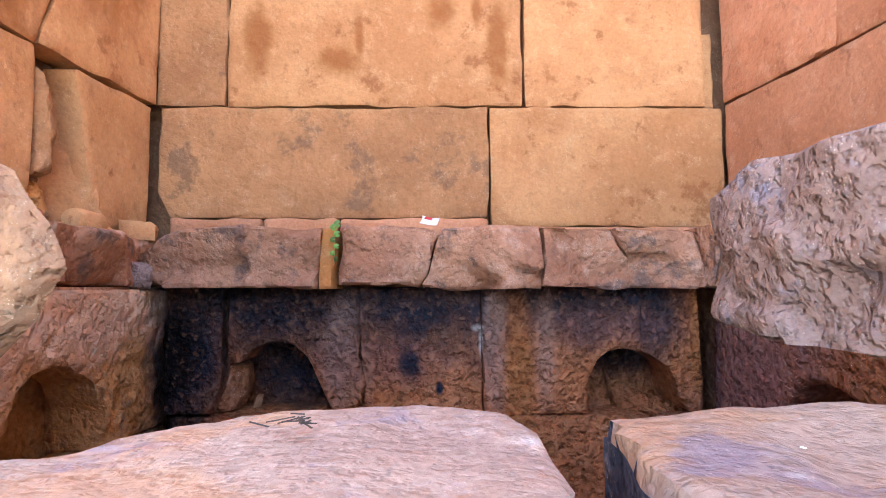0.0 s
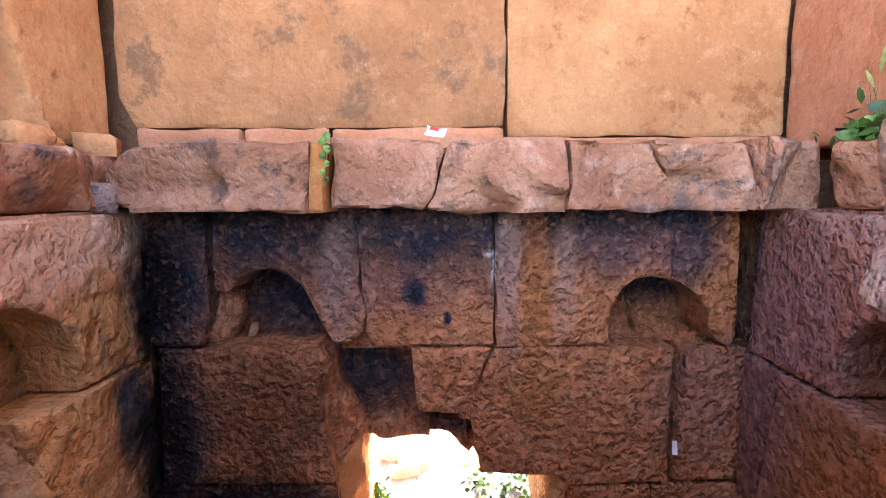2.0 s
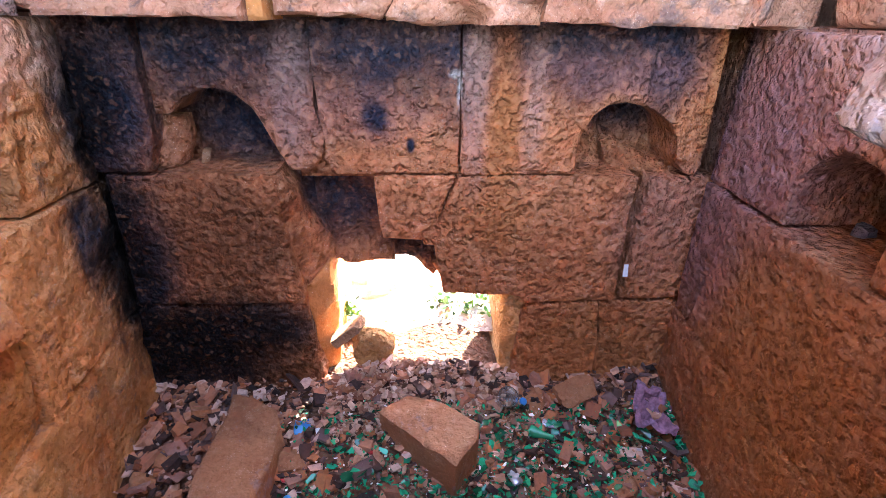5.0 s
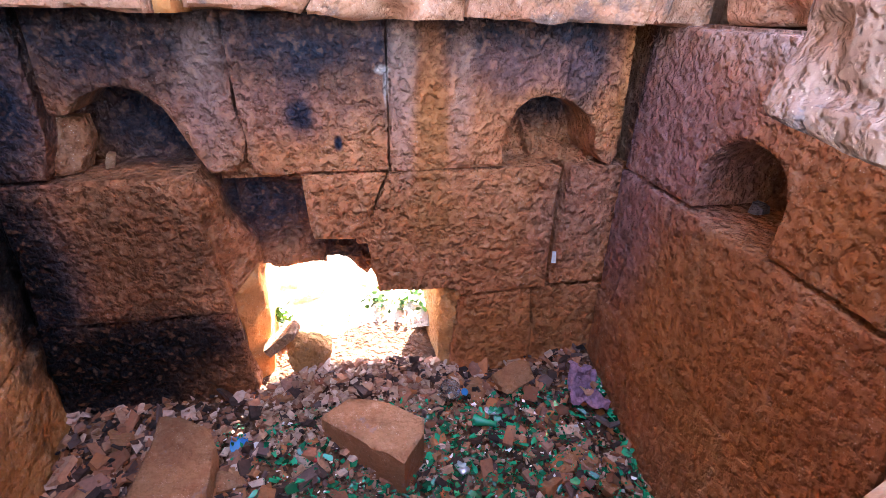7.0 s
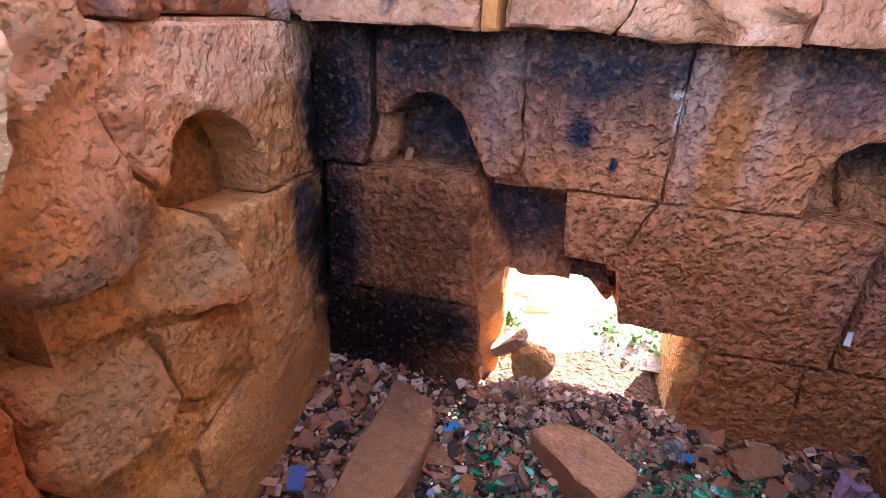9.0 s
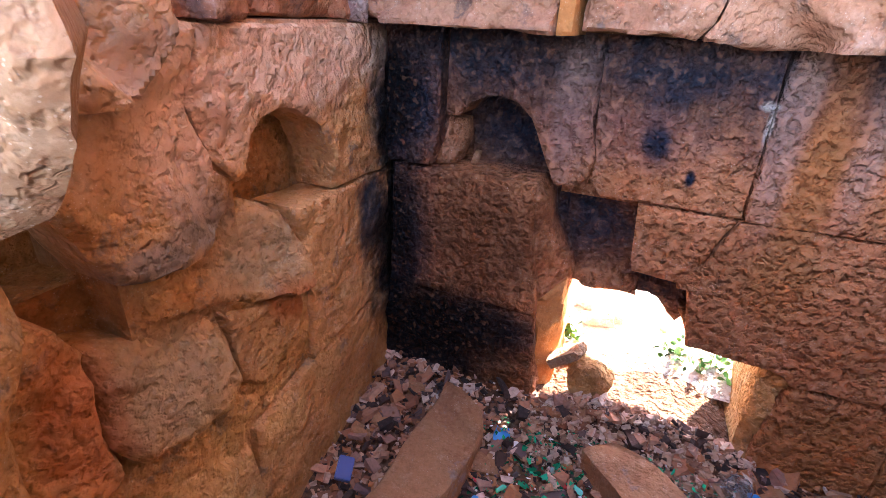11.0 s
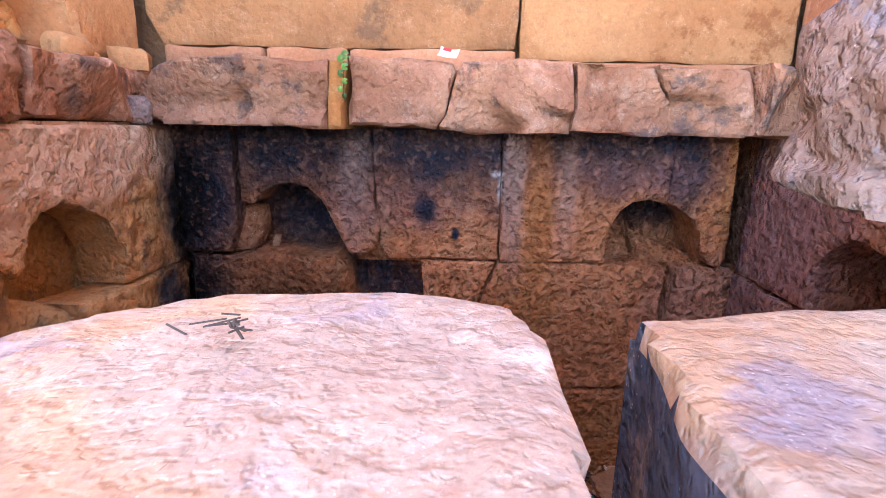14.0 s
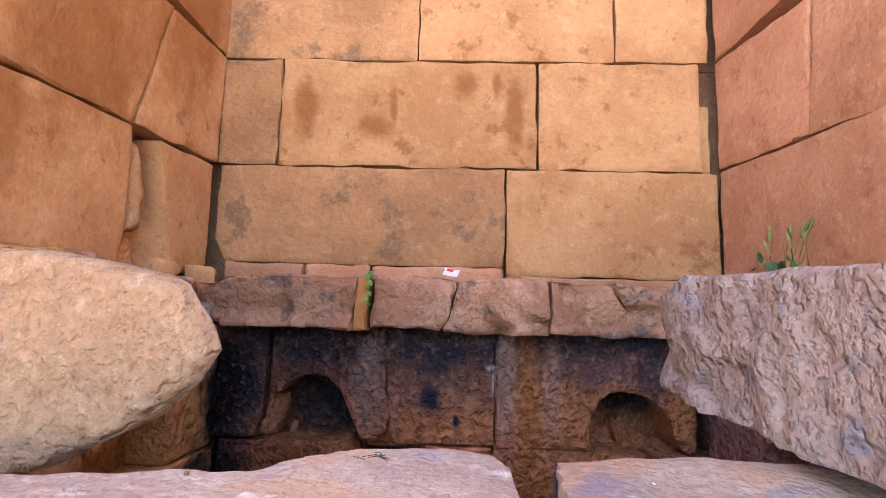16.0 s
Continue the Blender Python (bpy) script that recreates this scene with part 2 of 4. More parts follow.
plum = stone("plum-toned chamber stone", (0.37, 0.16, 0.08), (0.28, 0.11, 0.05), (0.41, 0.20, 0.11), None, 1.0, 0.9, 0.022, streaks=True, ragged=1.2, stain_shade=[(1.6, 2.68, 1.5, 0.3, 0.10, 0.6)],
             # violet sky tint by the corner and orange bounce lower down, put into the colour
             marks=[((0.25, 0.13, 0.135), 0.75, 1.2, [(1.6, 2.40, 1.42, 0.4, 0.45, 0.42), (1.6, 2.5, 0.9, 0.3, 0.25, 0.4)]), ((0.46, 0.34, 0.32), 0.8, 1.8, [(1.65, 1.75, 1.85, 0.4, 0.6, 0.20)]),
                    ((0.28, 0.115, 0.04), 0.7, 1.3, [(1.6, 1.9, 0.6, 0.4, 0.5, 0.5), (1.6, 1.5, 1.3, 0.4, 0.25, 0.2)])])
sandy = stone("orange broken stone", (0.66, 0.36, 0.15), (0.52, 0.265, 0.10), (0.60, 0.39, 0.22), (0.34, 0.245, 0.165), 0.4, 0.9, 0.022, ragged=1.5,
              stain_shade=[(-1.0, 2.66, 0.75, 0.14, 0.24, 0.50), (-1.0, 2.66, 1.5, 0.2, 0.20, 0.5), (-1.0, 2.5, 0.95, 0.14, 0.16, 0.25)],
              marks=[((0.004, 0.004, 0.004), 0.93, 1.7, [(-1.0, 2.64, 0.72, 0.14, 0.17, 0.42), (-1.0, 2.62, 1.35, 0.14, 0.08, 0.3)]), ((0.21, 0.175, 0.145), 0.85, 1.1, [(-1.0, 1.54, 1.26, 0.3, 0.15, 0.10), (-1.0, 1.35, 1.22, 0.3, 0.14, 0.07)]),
                     # second entry: pale patches paint skylight onto the wall's upper part
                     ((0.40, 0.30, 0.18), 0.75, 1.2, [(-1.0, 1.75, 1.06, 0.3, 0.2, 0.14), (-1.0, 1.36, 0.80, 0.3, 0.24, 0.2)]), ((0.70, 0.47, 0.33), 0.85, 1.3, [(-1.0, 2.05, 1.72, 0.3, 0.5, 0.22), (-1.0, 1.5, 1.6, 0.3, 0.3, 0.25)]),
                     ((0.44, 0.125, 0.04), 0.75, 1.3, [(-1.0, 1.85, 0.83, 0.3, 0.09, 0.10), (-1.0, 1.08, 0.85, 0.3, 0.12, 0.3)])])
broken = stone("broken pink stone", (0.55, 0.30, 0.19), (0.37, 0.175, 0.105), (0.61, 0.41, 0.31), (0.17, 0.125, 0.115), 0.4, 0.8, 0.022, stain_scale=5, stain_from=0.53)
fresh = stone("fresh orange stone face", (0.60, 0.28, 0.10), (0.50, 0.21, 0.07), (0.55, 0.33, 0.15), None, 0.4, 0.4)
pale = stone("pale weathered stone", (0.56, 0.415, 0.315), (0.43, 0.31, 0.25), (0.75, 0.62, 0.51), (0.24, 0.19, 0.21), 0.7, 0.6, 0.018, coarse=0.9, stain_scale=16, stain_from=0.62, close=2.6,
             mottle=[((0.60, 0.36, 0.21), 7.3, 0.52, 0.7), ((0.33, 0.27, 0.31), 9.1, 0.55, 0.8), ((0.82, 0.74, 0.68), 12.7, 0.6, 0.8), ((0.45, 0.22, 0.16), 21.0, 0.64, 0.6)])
bluish = stone("dark bluish grey stone", (0.15, 0.16, 0.20), (0.07, 0.08, 0.115), (0.27, 0.25, 0.28), (0.35, 0.27, 0.25), 0.7, 0.95, close=2.0)
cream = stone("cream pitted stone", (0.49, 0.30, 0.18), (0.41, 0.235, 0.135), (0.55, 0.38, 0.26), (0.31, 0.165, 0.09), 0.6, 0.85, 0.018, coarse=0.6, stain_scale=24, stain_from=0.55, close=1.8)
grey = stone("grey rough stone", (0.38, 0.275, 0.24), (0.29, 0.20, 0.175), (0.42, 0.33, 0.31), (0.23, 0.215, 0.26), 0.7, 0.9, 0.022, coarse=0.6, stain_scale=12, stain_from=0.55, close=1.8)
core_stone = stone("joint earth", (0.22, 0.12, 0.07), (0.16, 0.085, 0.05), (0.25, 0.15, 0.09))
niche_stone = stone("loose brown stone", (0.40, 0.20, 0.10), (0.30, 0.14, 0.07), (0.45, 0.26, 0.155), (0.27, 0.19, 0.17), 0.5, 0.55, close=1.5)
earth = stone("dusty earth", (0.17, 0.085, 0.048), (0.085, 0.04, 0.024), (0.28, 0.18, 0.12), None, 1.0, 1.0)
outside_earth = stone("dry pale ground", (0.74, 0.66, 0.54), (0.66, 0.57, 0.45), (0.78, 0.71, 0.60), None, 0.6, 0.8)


def plain(name, colour, rough=0.5, metal=0.0, through_light=0.0, vary=0.0, islands=False):
    m = bpy.data.materials.new(name)
    m.use_nodes = True
    nt = m.node_tree
    bsdf = nt.nodes["Principled BSDF"]
    place = nt.nodes.new("ShaderNodeNewGeometry")
    tone = noise_of(nt, place.outputs["Position"], 60, 3)
    value = ramp(nt, tone, 0.3, 0.7, 1 - vary, 1 + vary)
    if islands:
        value = calc(nt, "MULTIPLY", value, ramp(nt, place.outputs["Random Per Island"], 0, 1, 0.35, 1.9))
    hsv = nt.nodes.new("ShaderNodeHueSaturation")
    hsv.inputs["Color"].default_value = (*colour, 1)
    link(nt, value, hsv.inputs["Value"])
    link(nt, hsv.outputs[0], bsdf.inputs["Base Color"])
    bsdf.inputs["Roughness"].default_value, bsdf.inputs["Metallic"].default_value, bsdf.inputs["Transmission Weight"].default_value = rough, metal, through_light
    return m


def chips_material(name, tones, rough=0.85):
    """Loose fragments: each one takes its own tone."""
    m = bpy.data.materials.new(name)
    m.use_nodes = True
    nt = m.node_tree
    bsdf = nt.nodes["Principled BSDF"]
    place = nt.nodes.new("ShaderNodeNewGeometry")
    cr = nt.nodes.new("ShaderNodeValToRGB")
    cr.color_ramp.interpolation = "CONSTANT"
    while len(cr.color_ramp.elements) < len(tones):
        cr.color_ramp.elements.new(0.5)
    for k, (e, c) in enumerate(zip(cr.color_ramp.elements, tones)):
        e.position, e.color = k / len(tones), (*c, 1)
    link(nt, place.outputs["Random Per Island"], cr.inputs[0])
    n = noise_of(nt, place.outputs["Position"], 70, 4)
    link(nt, mix(nt, ramp(nt, n, 0.4, 0.7, 0, 0.3), cr.outputs[0], (0.12, 0.06, 0.04)), bsdf.inputs["Base Color"])
    bsdf.inputs["Roughness"].default_value = rough
    b = nt.nodes.new("ShaderNodeBump")
    b.inputs["Strength"].default_value, b.inputs["Distance"].default_value = 0.5, 0.01
    link(nt, n, b.inputs["Height"])
    link(nt, b.outputs[0], bsdf.inputs["Normal"])
    return m


rubble_mix = chips_material("rubble tones", [(0.40, 0.17, 0.09), (0.24, 0.095, 0.046), (0.52, 0.28, 0.17), (0.06, 0.028, 0.02), (0.34, 0.175, 0.125), (0.15, 0.09, 0.08), (0.44, 0.17, 0.065), (0.62, 0.44, 0.34), (0.03, 0.016, 0.013)])
dusty_mix = chips_material("dusty pale rubble", [(0.52, 0.34, 0.22), (0.36, 0.20, 0.12), (0.62, 0.46, 0.34), (0.44, 0.26, 0.16), (0.26, 0.13, 0.08), (0.56, 0.38, 0.28)])
green_glass = plain("green bottle glass", (0.014, 0.26, 0.12), 0.06, 0.0, 0.12, 0.1, True)
clear_glass = plain("clear plastic", (0.75, 0.82, 0.85), 0.08, 0.0, 0.85)
white_bits = plain("dirty white scraps", (0.62, 0.58, 0.55), 0.6, vary=0.2, islands=True)
leaf_green = plain("fresh leaf", (0.07, 0.17, 0.03), 0.5, vary=0.3, islands=True)
grass_green = plain("dry green grass", (0.13, 0.15, 0.04), 0.7, vary=0.3, islands=True)
blue_plastic = plain("blue plastic", (0.02, 0.22, 0.55), 0.35)
red_plastic = plain("red plastic", (0.55, 0.02, 0.02), 0.4)
navy_card = plain("dark blue card", (0.02, 0.07, 0.28), 0.35)
white_card = plain("white card", (0.75, 0.74, 0.72), 0.5, vary=0.08)
tin = plain("crushed tin", (0.55, 0.57, 0.62), 0.35, 0.8, vary=0.2)
purple_cloth = plain("faded purple cloth", (0.27, 0.15, 0.215), 0.9, vary=0.35)
twig_brown = plain("dry twig", (0.07, 0.05, 0.04), 0.9, vary=0.2)


# ---- mesh helpers ----
def mesh_object(name, verts, faces, material, parent=None, smooth=True, label=""):
    me = bpy.data.meshes.new(name)
    me.from_pydata([tuple(v) for v in np.asarray(verts) * U], [], [tuple(f) for f in faces])
    bm = bmesh.new()
    bm.from_mesh(me)
    bmesh.ops.recalc_face_normals(bm, faces=bm.faces)
    bm.to_mesh(me)
    bm.free()
    me.materials.append(material)
    if smooth:
        me.polygons.foreach_set("use_smooth", [True] * len(me.polygons))
        me.set_sharp_from_angle(angle=radians(38))
    ob = new(name, me)
    ob.parent = parent
    if label:
        tagged(ob, label)
    return ob


def face_grid(poly, depth, res=0.022, rim=0.018, rough=0.006, freq=5.0, chip=0.0, chip_freq=7.0, seed=0, wear=0.008):
    """A dressed stone: its outline poly (u, v) filled with a fine grid whose relief stands along w, rounded at the rim, with sides going back by depth."""
    poly = np.array(poly, float)
    lo, hi = poly.min(0) - res, poly.max(0) + res
    nu, nv = (np.ceil((hi - lo) / res).astype(int) + 1)
    us, vs = lo[0] + res * np.arange(nu), lo[1] + res * np.arange(nv)
    a, b = poly, np.roll(poly, -1, 0)

    def inside(p):
        x, y = p[:, :1], p[:, 1:]
        cross = ((a[:, 1] > y) != (b[:, 1] > y)) & (x < (b[:, 0] - a[:, 0]) * (y - a[:, 1]) / (b[:, 1] - a[:, 1] + 1e-12) + a[:, 0])
        return cross.sum(1) % 2 == 1

    def nearest(p):
        e = b - a
        t = np.clip(((p[:, None] - a) * e).sum(2) / ((e * e).sum(1) + 1e-12), 0, 1)
        q = a + t[..., None] * e
        d = np.linalg.norm(p[:, None] - q, axis=2)
        k = d.argmin(1)
        return q[np.arange(len(p)), k], d[np.arange(len(p)), k]

    cu, cv = np.meshgrid(us[:-1] + res / 2, vs[:-1] + res / 2, indexing="ij")
    keep = inside(np.stack([cu.ravel(), cv.ravel()], 1)).reshape(cu.shape)
    ids = -np.ones((nu, nv), int)
    cells = np.argwhere(keep)
    used = np.unique(np.concatenate([cells + d for d in ((0, 0), (1, 0), (1, 1), (0, 1))]), axis=0)
    ids[used[:, 0], used[:, 1]] = np.arange(len(used))
    p = np.stack([us[used[:, 0]], vs[used[:, 1]]], 1)
    faces = [[ids[i, j], ids[i + 1, j], ids[i + 1, j + 1], ids[i, j + 1]] for i, j in cells]
    count = {}
    for f in faces:
        for s in range(4):
            e = (f[s], f[(s + 1) % 4])
            count[e] = count.get(e, 0) + 1
    rim_edges = [e for e in count if (e[1], e[0]) not in count]
    border = np.array(sorted({i for e in rim_edges for i in e}))
    q, d = nearest(p)
    p[border] = q[border]
    d[border] = 0
    p3 = np.concatenate([p, np.zeros((len(p), 1))], 1) + (13.7 * seed, 3.1 * seed, 0.7 * seed)
    if wear:
        p[border] += wear * np.stack([value_noise(p3[border] * 9, seed + 3), value_noise(p3[border] * 9, seed + 4)], 1)
    w = rough * fractal(p3, freq, seed)
    if chip:
        w += chip * facets(p3, chip_freq, seed)
    r = rim * (1 + 0.7 * value_noise(p3 * 6, seed + 9))
    r = np.maximum(r, 0.004)
    w -= np.where(d < r, r * (1 - np.sqrt(np.clip(1 - (1 - d / r) ** 2, 0, 1))), 0)
    verts = np.concatenate([p, w[:, None]], 1)
    back = {int(i): len(verts) + k for k, i in enumerate(border)}
    tail = verts[border].copy()
    tail[:, 2] = -depth
    verts = np.concatenate([verts, tail])
    faces += [[e[1], e[0], back[int(e[0])], back[int(e[1])]] for e in rim_edges]
    return verts, faces


def facing(kind, at):
    """How (u, v, w) of a dressed stone lies in the place: w stands out of the wall at that plane."""
    def lay(p):
        u, v, w = p[:, 0], p[:, 1], p[:, 2]
        return {"back": lambda: np.stack([u, at - w, v], 1), "left": lambda: np.stack([at + w, u, v], 1),
                "right": lambda: np.stack([at - w, u, v], 1), "top": lambda: np.stack([u, v, at + w], 1)}[kind]()
    return lay


serial = [0]


def block(parent, lay, poly, material, depth=0.13, name="stone_block", **more):
    serial[0] += 1
    out = more.pop("out", 0.0)
    label = more.pop("label", "")
    tilt = more.pop("tilt", None)
    v, f = face_grid(poly, depth, seed=serial[0], **more)
    v[:, 2] += out
    if tilt:
        v[:, 2] += tilt[0] * (v[:, 0] - tilt[2]) + tilt[1] * (v[:, 1] - tilt[3])
    return mesh_object(name, lay(v), f, material, parent, label=label)


def rect(u0, u1, v0, v1, g=0.0025):
    return [(u0 + g, v0 + g), (u1 - g, v0 + g), (u1 - g, v1 - g), (u0 + g, v1 - g)]


def boxes(name, list_of, material, label="", category="wall"):
    verts, faces = [], []
    for x0, x1, y0, y1, z0, z1 in list_of:
        n = len(verts)
        verts += [(x, y, z) for x in (x0, x1) for y in (y0, y1) for z in (z0, z1)]
        faces += [[n + i for i in f] for f in ((0, 1, 3, 2), (4, 6, 7, 5), (0, 4, 5, 1), (2, 3, 7, 6), (0, 2, 6, 4), (1, 5, 7, 3))]
    ob = mesh_object(name, verts, faces, material, smooth=False)
    return tagged(ob, label, category, kind="structure")


def cube_shell(n):
    """A cube of side 2 whose faces are n x n grids."""
    index, verts, faces = {}, [], []

    def vid(p):
        key = tuple(np.round(p, 5))
        if key not in index:
            index[key] = len(verts)
            verts.append(p)
        return index[key]
    for axis in range(3):
        for side in (-1, 1):
            for i in range(n):
                for j in range(n):
                    f = []
                    for di, dj in ((0, 0), (1, 0), (1, 1), (0, 1)):
                        p = [0, 0, 0]
                        p[axis], p[(axis + 1) % 3], p[(axis + 2) % 3] = side, -1 + 2 * (i + di) / n, -1 + 2 * (j + dj) / n
                        f.append(vid(tuple(p)))
                    faces.append(f if side > 0 else f[::-1])
    return np.array(verts, float), faces


def rock(size, n=10, cuts=8, seed=0, rough=0.03, chip=0.0, planes=(), bite=0.86):
    """A broken stone in a box of that size, cut by planes, with a rough skin."""
    r = np.random.default_rng(seed)
    v, f = cube_shell(n)
    for _ in range(cuts):
        d = r.normal(size=3)
        d /= np.linalg.norm(d)
        reach = np.abs(d).sum() * r.uniform(bite - 0.12, bite)
        v -= np.maximum(v @ d - reach, 0)[:, None] * d
    for d, reach in planes:
        d = np.array(d) / np.linalg.norm(d)
        v -= np.maximum(v @ d - reach, 0)[:, None] * d
    v = v * np.array(size) / 2
    s = min(size)
    c = v / (np.linalg.norm(v, axis=1)[:, None] + 1e-9)
    k = rough * s * fractal(v / s + seed, 1.6, seed) + (chip * s * facets(v / s + seed, 3.0, seed) if chip else 0)
    return v + c * k[:, None], f


def turn(v, rx, ry, rz):
    return v @ np.array(Euler((radians(rx), radians(ry), radians(rz))).to_matrix()).T


# ---- floor and ground ----
def floor_height(x, y):
    base = 0.03 - 0.30 * np.clip(2.645 - y, 0, 0.95)
    corner = 0.06 * np.clip((x - 1.2) / 0.4, 0, 1) * np.clip((y - 2.2) / 0.4, 0, 1)
    ramp_up = np.clip((y - 2.28) / 0.36, 0, 1)
    mound = 0.11 * np.exp(-(((x - 0.35) / 0.42) ** 4)) * ramp_up * ramp_up * (3 - 2 * ramp_up)
    return base + corner + mound


gx, gy = np.meshgrid(np.linspace(-1.25, 1.85, 156), np.linspace(0.45, 3.05, 138), indexing="ij")
flat = np.stack([gx.ravel(), gy.ravel(), np.zeros(gx.size)], 1)
flat[:, 2] = floor_height(flat[:, 0], flat[:, 1]) + 0.02 * fractal(flat, 4.0, 3)
quads = [(i * 138 + j, (i + 1) * 138 + j, (i + 1) * 138 + j + 1, i * 138 + j + 1) for i in range(155) for j in range(137)]
floor = tagged(mesh_object("floor", flat, quads, earth), "dusty brown earth floor strewn with rubble and broken glass", "floor", kind="structure")
R = 2500.0
ring_in, ring_out = [(-1.5, 0.2), (2.1, 0.2), (2.1, 3.15), (-1.5, 3.15)], [(-R, -R), (R, -R), (R, R), (-R, R)]
ground = mesh_object("ground", [(*p, 0.17) for p in ring_in] + [(*p, 0.17) for p in ring_out], [(k, 4 + k, 4 + (k + 1) % 4, (k + 1) % 4) for k in range(4)], outside_earth, smooth=False)
tagged(ground, "dry pale sunlit ground outside the ruined tomb", "ground", kind="structure")

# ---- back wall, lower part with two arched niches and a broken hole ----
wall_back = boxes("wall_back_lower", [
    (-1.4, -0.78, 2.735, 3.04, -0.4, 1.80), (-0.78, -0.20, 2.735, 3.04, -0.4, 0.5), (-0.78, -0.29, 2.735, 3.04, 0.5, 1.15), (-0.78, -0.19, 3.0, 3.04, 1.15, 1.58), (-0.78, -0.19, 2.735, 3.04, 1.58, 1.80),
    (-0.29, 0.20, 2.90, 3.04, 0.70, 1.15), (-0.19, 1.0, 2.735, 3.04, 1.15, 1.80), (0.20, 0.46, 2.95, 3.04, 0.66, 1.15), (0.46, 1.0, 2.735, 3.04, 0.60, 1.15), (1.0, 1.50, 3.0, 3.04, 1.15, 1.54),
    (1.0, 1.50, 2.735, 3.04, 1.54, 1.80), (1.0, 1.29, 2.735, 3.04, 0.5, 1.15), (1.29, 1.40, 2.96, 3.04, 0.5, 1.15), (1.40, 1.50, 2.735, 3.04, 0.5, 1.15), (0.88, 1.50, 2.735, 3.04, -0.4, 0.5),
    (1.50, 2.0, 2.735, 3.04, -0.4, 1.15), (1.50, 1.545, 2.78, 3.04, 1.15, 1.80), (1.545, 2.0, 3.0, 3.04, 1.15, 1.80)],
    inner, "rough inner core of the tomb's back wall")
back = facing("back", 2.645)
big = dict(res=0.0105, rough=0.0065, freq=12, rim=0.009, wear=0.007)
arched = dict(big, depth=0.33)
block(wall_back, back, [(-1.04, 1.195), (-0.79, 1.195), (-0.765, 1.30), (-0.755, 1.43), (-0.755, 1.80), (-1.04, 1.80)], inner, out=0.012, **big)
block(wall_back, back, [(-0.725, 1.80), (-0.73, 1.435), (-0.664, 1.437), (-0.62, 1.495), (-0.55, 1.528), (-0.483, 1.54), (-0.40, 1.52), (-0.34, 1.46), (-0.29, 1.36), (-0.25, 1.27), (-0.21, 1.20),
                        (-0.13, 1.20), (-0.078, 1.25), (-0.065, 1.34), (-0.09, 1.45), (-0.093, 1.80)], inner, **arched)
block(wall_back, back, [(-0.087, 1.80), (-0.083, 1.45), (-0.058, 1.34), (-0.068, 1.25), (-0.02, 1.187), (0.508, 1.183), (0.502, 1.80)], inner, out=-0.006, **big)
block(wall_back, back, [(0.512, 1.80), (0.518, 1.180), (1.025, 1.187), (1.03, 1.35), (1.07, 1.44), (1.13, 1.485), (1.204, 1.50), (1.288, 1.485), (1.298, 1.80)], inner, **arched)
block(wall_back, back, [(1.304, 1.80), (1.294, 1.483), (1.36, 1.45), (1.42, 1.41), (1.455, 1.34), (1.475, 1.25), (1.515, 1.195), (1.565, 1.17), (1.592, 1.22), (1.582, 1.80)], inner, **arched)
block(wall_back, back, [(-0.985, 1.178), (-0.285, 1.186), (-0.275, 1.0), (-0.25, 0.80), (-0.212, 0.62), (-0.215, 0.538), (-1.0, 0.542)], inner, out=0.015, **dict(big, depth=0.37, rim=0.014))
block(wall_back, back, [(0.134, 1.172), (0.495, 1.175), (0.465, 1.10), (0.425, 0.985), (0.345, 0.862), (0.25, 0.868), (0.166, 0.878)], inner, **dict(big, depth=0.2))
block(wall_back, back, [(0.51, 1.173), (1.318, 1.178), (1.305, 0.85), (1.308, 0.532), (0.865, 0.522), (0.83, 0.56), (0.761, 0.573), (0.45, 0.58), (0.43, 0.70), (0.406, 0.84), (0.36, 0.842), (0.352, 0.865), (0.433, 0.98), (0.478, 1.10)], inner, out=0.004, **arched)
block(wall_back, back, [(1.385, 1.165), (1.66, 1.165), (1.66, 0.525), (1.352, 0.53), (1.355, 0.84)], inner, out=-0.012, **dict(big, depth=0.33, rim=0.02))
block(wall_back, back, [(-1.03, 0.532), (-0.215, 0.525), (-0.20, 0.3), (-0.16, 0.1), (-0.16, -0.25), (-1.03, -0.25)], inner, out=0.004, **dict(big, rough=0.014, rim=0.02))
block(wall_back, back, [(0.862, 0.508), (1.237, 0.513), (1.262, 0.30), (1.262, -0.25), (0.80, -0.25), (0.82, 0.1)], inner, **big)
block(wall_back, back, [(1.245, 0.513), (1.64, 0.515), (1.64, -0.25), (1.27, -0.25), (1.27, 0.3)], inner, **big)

# backs of the two niches, and the broken stones in them
niche_back = dict(res=0.016, rough=0.005, rim=0.006, depth=0.03, name="niche_stone")
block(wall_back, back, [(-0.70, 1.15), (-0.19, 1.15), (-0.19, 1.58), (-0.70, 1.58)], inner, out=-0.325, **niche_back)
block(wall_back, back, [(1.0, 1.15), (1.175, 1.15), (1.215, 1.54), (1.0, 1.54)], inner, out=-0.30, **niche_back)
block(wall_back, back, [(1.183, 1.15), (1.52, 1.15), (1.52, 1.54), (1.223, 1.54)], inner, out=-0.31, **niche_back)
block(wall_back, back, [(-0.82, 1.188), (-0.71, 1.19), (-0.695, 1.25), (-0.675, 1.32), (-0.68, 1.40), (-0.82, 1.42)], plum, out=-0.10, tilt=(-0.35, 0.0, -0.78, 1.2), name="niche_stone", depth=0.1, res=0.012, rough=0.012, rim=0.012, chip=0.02)
